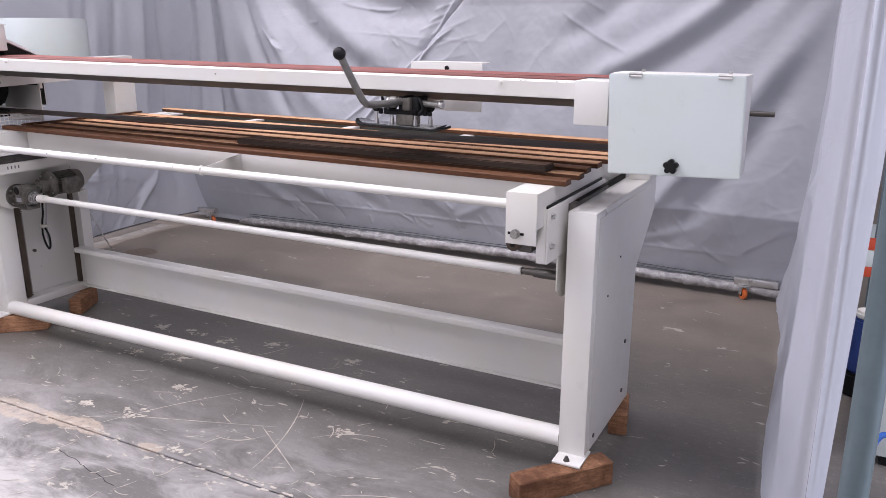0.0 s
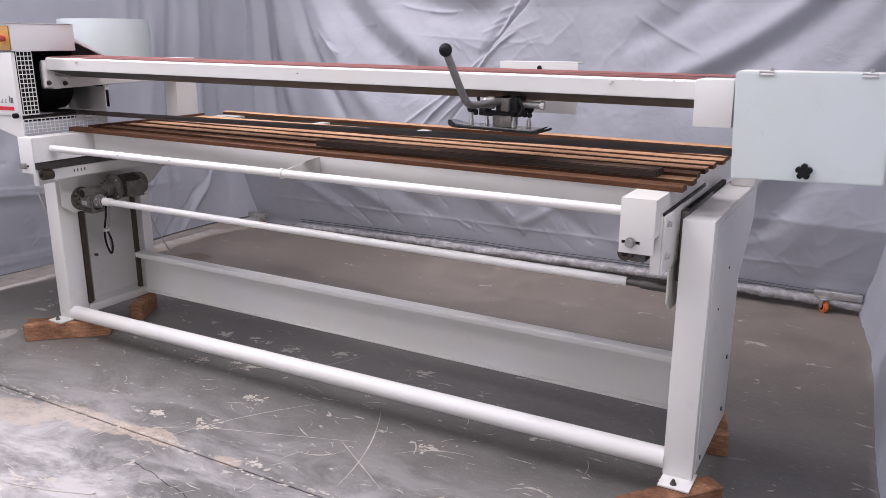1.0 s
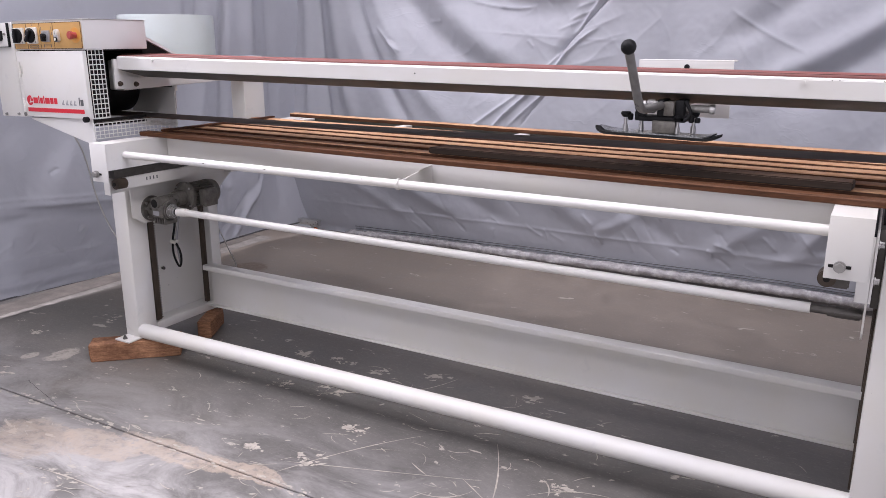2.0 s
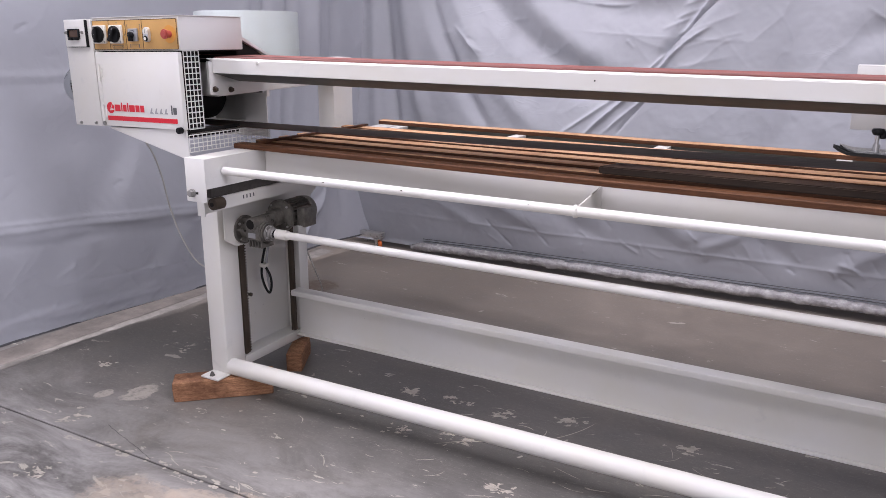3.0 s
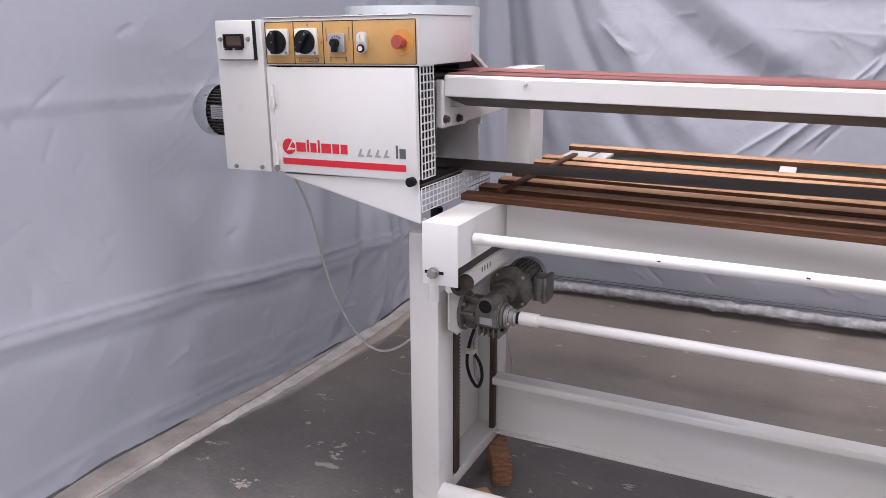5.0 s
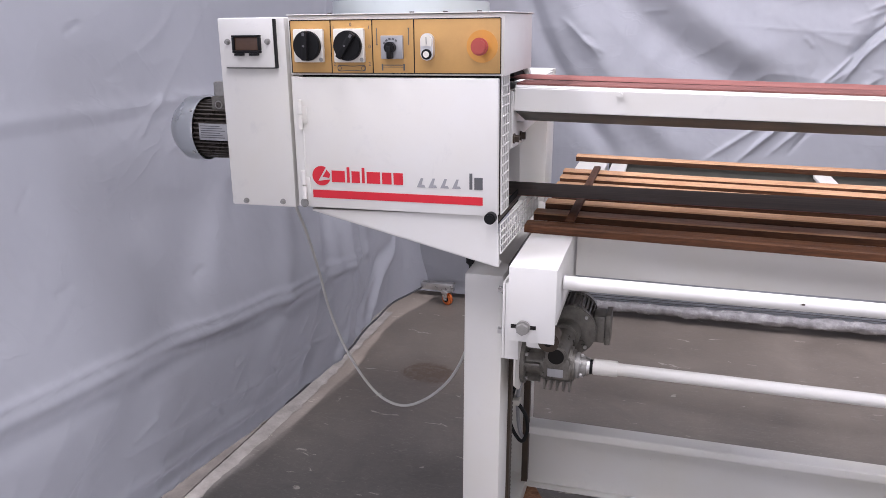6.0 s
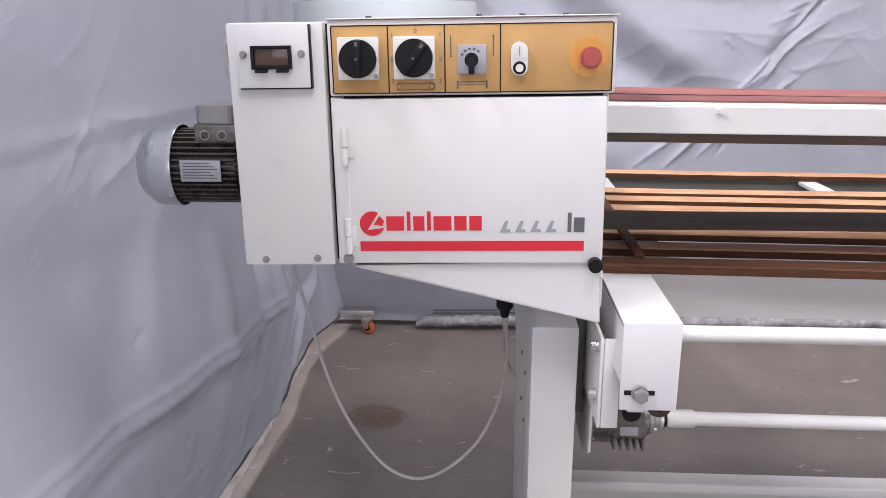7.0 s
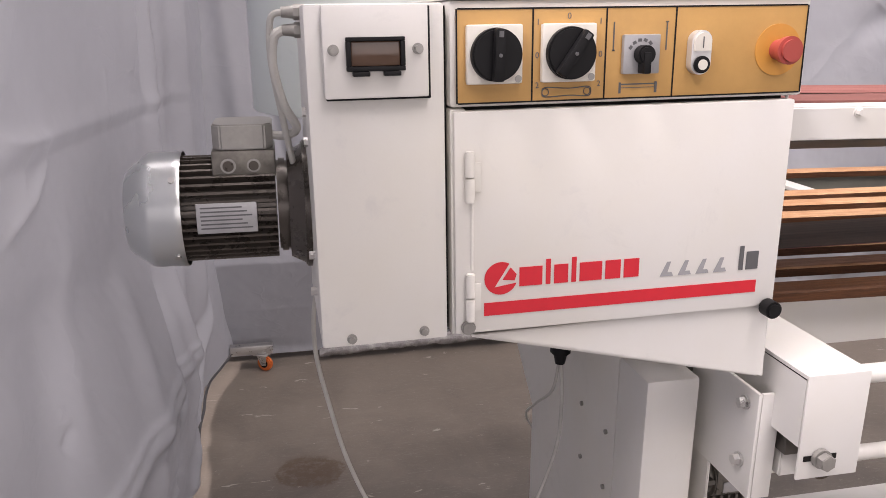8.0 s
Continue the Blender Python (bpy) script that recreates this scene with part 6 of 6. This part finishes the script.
cyl(bm, (-3.066, 2.548, 0.934), (-0.50, 2.548, 0.930), 0.0145, seg=28)
part("front_rod", bm, WHITE, sander, "white round rod before the table")
bm = bmesh.new()
cyl(bm, (-1.771, 2.548, 0.932), (-1.759, 2.548, 0.932), 0.0185, seg=28, bev=0.002)
part("rod_ring", bm, WHITE, sander)
bm = bmesh.new()
cyl(bm, (-3.212, 2.665, 0.115), (-0.370, 2.665, 0.135), 0.0335, seg=32)
part("lower_tube", bm, WHITE, sander, "white lower tie tube with worn paint")
bm = bmesh.new()
box(bm, -3.209, -0.373, 3.035, 3.092, 0.299, 0.325, 0.006, 3)
part("tie_beam_top", settle(bm), WHITE, sander)
bm = bmesh.new()
box(bm, -3.209, -0.373, 3.088, 3.092, 0.112, 0.2985, 0.001)
box(bm, -3.209, -0.373, 3.062, 3.0875, 0.110, 0.114, 0.001)
part("tie_beam_web", settle(bm), WHITE, sander)

# spots where the white paint has chipped off
def chip(at, r, seed, way="y"):
    rnd = random.Random(seed)
    bm = bmesh.new()
    x, y, z = at
    out = [(x + 1.8 * r * rnd.uniform(0.4, 1.2) * math.cos(k * 0.785), z + r * rnd.uniform(0.3, 1.1) * math.sin(k * 0.785)) for k in range(8)]
    prism(bm, out, "y", y - 0.0008, y)
    part("paint_chip", bm, RUSTSTEEL, sander, "dark chip in the white paint")


for k, (at, r) in enumerate((((-0.545, 2.6596, 1.2865), 0.0012), ((-0.528, 2.6596, 1.2868), 0.0014), ((-0.43, 2.6596, 1.2866), 0.0018), ((-0.40, 2.6596, 1.285), 0.001),
                             ((-2.32, 2.5342, 0.938), 0.003), ((-2.62, 2.5342, 0.936), 0.0025), ((-2.70, 2.7235, 0.675), 0.0025), ((-1.9, 2.5345, 0.94), 0.002))):
    chip(at, r, k)

# table: steel frame and wooden slats
table = holder("slatted_table", (-1.78, 3.25, 0.88))
table.parent = sander
table.location = Vector((-1.78, 3.25, 0.88)) - ORIGIN[sander]
bm = bmesh.new()
box(bm, -3.065, -0.501, 2.763, 2.767, 0.882, 0.9845, 0.001)
part("front_apron", bm, WHITE, table)
# rear apron: the shade under the slats is in its grey-green colour
bm = bmesh.new()
prism(bm, [(-3.065, 3.700), (-0.501, 3.545), (-0.501, 3.549), (-3.065, 3.704)], "z", 0.84, 0.9855)
part("rear_apron", bm, APRONSHADE, table, "white rear apron with its shade put into a grey-green colour")
bm = bmesh.new()
prism(bm, [(2.56, 0.928), (2.762, 0.90), (2.762, 0.966), (2.56, 0.942)], "x", -1.768, -1.763)
box(bm, -1.768, -1.763, 2.768, 3.60, 0.884, 0.962, 0.001)
part("middle_web", bm, WHITE, table)
for x in (-3.030, -2.415, -1.79, -1.16, -0.54):
    bm = bmesh.new()
    box(bm, x - 0.025, x + 0.025, 2.79, 3.692 - 0.0605 * (x + 3.065 + 0.025), 0.975, 0.9853, 0.001)
    part("cross_bar", bm, WHITE, table)
for i, yb in enumerate((2.775, 2.895, 3.015, 3.130, 3.240, 3.350, 3.455, 3.745)):
    bm = bmesh.new()
    w = 0.052
    nseg = 28
    rnd = random.Random(i * 7 + 1)
    xa, xb = -3.175 + rnd.uniform(-0.008, 0.006), -0.378 + rnd.uniform(-0.006, 0.01)
    rows = []
    for k in range(nseg + 1):
        x = xa + (xb - xa) * k / nseg
        dy = 0.002 * noise.noise((x * 1.3, i * 3.1, 0)) - (0.12 if i < 7 else 0.17) * (k / nseg)
        dz = 0.0015 * noise.noise((x * 2, i * 5.7, 4))
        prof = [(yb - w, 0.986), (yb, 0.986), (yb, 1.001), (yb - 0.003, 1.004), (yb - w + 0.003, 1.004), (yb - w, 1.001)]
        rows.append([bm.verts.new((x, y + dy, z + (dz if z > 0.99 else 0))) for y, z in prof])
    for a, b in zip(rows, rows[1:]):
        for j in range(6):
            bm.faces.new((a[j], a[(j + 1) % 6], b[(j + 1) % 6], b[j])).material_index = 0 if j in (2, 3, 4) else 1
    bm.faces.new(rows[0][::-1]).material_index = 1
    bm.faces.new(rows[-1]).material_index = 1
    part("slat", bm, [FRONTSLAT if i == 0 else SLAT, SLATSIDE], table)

# pad carriage with its lever
pad = holder("pad_carriage", (-0.98, 2.69, 1.13))
pad.parent = sander
pad.location = Vector((-0.98, 2.69, 1.13)) - ORIGIN[sander]
PC = Vector((-0.981, 2.690, 1.135))
TURN_PAD = 2


def turned(bm):
    spin(bm, bm.verts[:], PC, TURN_PAD)
    return bm


def pad_layer(z0, thick, half, width, lift_by, material, name, label):
    bm = bmesh.new()
    rows = []
    for k in range(33):
        u = -1 + 2 * k / 32
        x = PC.x + half * u
        w = width * math.sqrt(max(0.02, 1 - max(0, abs(u) - 0.72) ** 2 / 0.0784))
        z = z0 + lift_by * max(0, (abs(u) - 0.78) / 0.22) ** 1.6 - 0.004 * u
        rows.append([bm.verts.new(p) for p in ((x, PC.y - w, z), (x, PC.y + w, z), (x, PC.y + w, z + thick), (x, PC.y - w, z + thick))])
    for a, b in zip(rows, rows[1:]):
        for j in range(4):
            bm.faces.new((a[j], a[(j + 1) % 4], b[(j + 1) % 4], b[j]))
    bm.faces.new(rows[0][::-1])
    bm.faces.new(rows[-1])
    return part(name, turned(bm), material, pad, label)


pad_layer(1.119, 0.007, 0.178, 0.044, 0.012, RUBBER, "pad_sole", "black sanding pad sole")
pad_layer(1.1265, 0.004, 0.164, 0.037, 0.010, PADSTEEL, "pad_plate", "grey sledge-shaped pad plate")
for dx, dy, top in ((-0.086, -0.020, 1.172), (0.060, -0.022, 1.168), (-0.050, 0.022, 1.170), (0.096, 0.020, 1.174)):
    bm = bmesh.new()
    cyl(bm, (PC.x + dx, PC.y + dy, 1.130), (PC.x + dx, PC.y + dy, top), 0.0045, seg=12)
    cyl(bm, (PC.x + dx, PC.y + dy, 1.130), (PC.x + dx, PC.y + dy, 1.150), 0.0075, seg=14, bev=0.001)
    stud = part("clamp_stud", turned(bm), STEEL, pad, "bright threaded stud")
    bm = bmesh.new()
    cyl(bm, (PC.x + dx, PC.y + dy, top), (PC.x + dx, PC.y + dy, top + 0.006), 0.009, 0.014, seg=18)
    cyl(bm, (PC.x + dx, PC.y + dy, top + 0.0055), (PC.x + dx, PC.y + dy, top + 0.015), 0.0145, seg=18, bev=0.002)
    part("stud_knob", turned(bm), BLACK, stud, "black knurled knob")
one("bracket_foot", GEARGREY, pad, lambda b: box(b, -0.990, -0.925, 2.662, 2.716, 1.130, 1.166, 0.004))
bm = bmesh.new()
box(bm, -1.03, -0.90, 2.665, 2.725, 1.1625, 1.177, 0.003)
box(bm, -0.978, -0.958, 2.662, 2.73, 1.1772, 1.224, 0.003)
box(bm, -0.928, -0.905, 2.662, 2.73, 1.1772, 1.224, 0.003)
part("pad_bracket", bm, BLACK, pad)
one("clamp_block", GEARGREY, pad, lambda b: box(b, -0.957, -0.929, 2.650, 2.728, 1.180, 1.220, 0.004))
one("clamp_hub", LEVERGREY, pad, lambda b: cyl(b, (-1.005, 2.652, 1.205), (-0.979, 2.658, 1.205), 0.019, seg=26, bev=0.003))
one("hub_ring", STEEL, pad, lambda b: cyl(b, (-1.012, 2.651, 1.205), (-1.006, 2.652, 1.205), 0.0165, seg=26, bev=0.001))
one("cross_pin", CASTGREY, pad, lambda b: cyl(b, (-0.904, 2.69, 1.201), (-0.842, 2.695, 1.200), 0.0105, seg=20, bev=0.002))
one("pin_collar", STEEL, pad, lambda b: cyl(b, (-0.8415, 2.695, 1.200), (-0.828, 2.696, 1.200), 0.0135, seg=20, bev=0.002))
for x, h in ((-1.055, 0.018), (-1.035, 0.026), (-0.885, 0.020), (-0.868, 0.014)):
    one("black_screw", BLACK, pad, lambda b: cyl(b, (x, 2.675, 1.163), (x, 2.675, 1.163 + h), 0.008, seg=12, bev=0.002))
bm = bmesh.new()
box(bm, -0.915, -0.903, 2.665, 2.69, 1.165, 1.222, 0.002)
part("black_clip", bm, BLACK, pad)
one("black_clip", BLACK, pad, lambda b: hose(b, [(-0.90, 2.66, 1.222), (-0.885, 2.66, 1.19), (-0.90, 2.66, 1.168)], 0.005))
one("black_clip", BLACK, pad, lambda b: hose(b, [(-1.04, 2.66, 1.222), (-1.03, 2.66, 1.19), (-1.01, 2.66, 1.18)], 0.005))
bm = bmesh.new()
hose(bm, [(-0.968, 2.323, 1.364), (-0.967, 2.36, 1.316), (-0.966, 2.408, 1.255), (-0.965, 2.437, 1.224), (-0.965, 2.475, 1.212), (-0.965, 2.56, 1.209), (-0.966, 2.655, 1.209)], 0.0112, 16, 8)
part("lever", bm, LEVERGREY, pad, "grey bent hand lever")
bm = bmesh.new()
ball(bm, (-0.967, 2.318, 1.369), 0.0185)
part("ball_knob", bm, BLACK, pad, "black ball knob")
bm = bmesh.new()
box(bm, -1.140, -0.846, 3.028, 3.032, 1.146, 1.322, 0.001)
box(bm, -1.140, -0.846, 3.0325, 3.10, 1.318, 1.322, 0.001)
part("rear_plate", bm, WHITE, pad, "white rear cover plate")
bm = bmesh.new()
cyl(bm, (-0.986, 3.0275, 1.301), (-0.986, 3.020, 1.301), 0.0085, seg=18, bev=0.002)
part("plate_knob", bm, BLACK, pad)
bm = bmesh.new()
cyl(bm, (-0.93, 2.725, 1.21), (-0.93, 3.027, 1.21), 0.011, seg=16)
part("cross_slide", bm, CASTGREY, pad)

# ---- loose timber ----
def timber(x, y, z, length, width, height, angle, label):
    bm = bmesh.new()
    box(bm, x - length / 2, x + length / 2, y - width / 2, y + width / 2, z, z + height, 0.004, 1)
    bmesh.ops.subdivide_edges(bm, edges=[e for e in bm.edges if e.calc_length() > 0.06], cuts=3, use_grid_fill=True)
    for v in bm.verts:
        k = noise.noise(v.co * 14) * 0.004
        v.co.x += k
        v.co.y += noise.noise(v.co * 11 + Vector((5, 0, 0))) * 0.004
    spin(bm, bm.verts[:], (x, y, z), angle)
    ob = part("timber_block", bm, BLOCKWOOD, None, "", 25)
    return tagged(ob, label, "timber block", "timber blocks under the feet")


timber(-3.238, 2.640, 0.0, 0.385, 0.095, 0.083, 42.2, "rough brown timber block under a front foot")
timber(-0.330, 2.567, 0.0, 0.345, 0.075, 0.083, 50, "rough brown timber block under a front foot, end cut dark")
timber(-3.177, 3.03, 0.0, 0.20, 0.066, 0.083, 118, "rough brown timber block under a rear foot")
timber(-0.290, 3.10, 0.0, 0.20, 0.066, 0.083, 102, "rough brown timber block under a rear foot")

bm = bmesh.new()
prism(bm, [(-1.775, 2.755), (-0.47, 2.700), (-0.465, 2.765), (-1.74, 2.842)], "z", 1.0055, 1.028, bev=0.003)
# the upward face takes the paler wood, the others the dark one
for f in bm.faces:
    f.normal_update()
    f.material_index = 1 if f.normal.z > 0.9 else 0
tagged(part("wooden_lath", bm, [DARKWOOD, LATHTOP]), "dark wooden lath with a paler top lying along the slats", "lath")
bm = bmesh.new()
box(bm, -3.094, -3.074, 2.76, 3.46, 1.0055, 1.014, 0.002)
tagged(part("cross_lath", bm, SLATSIDE), "thin dark strip lying across the slats", "lath")
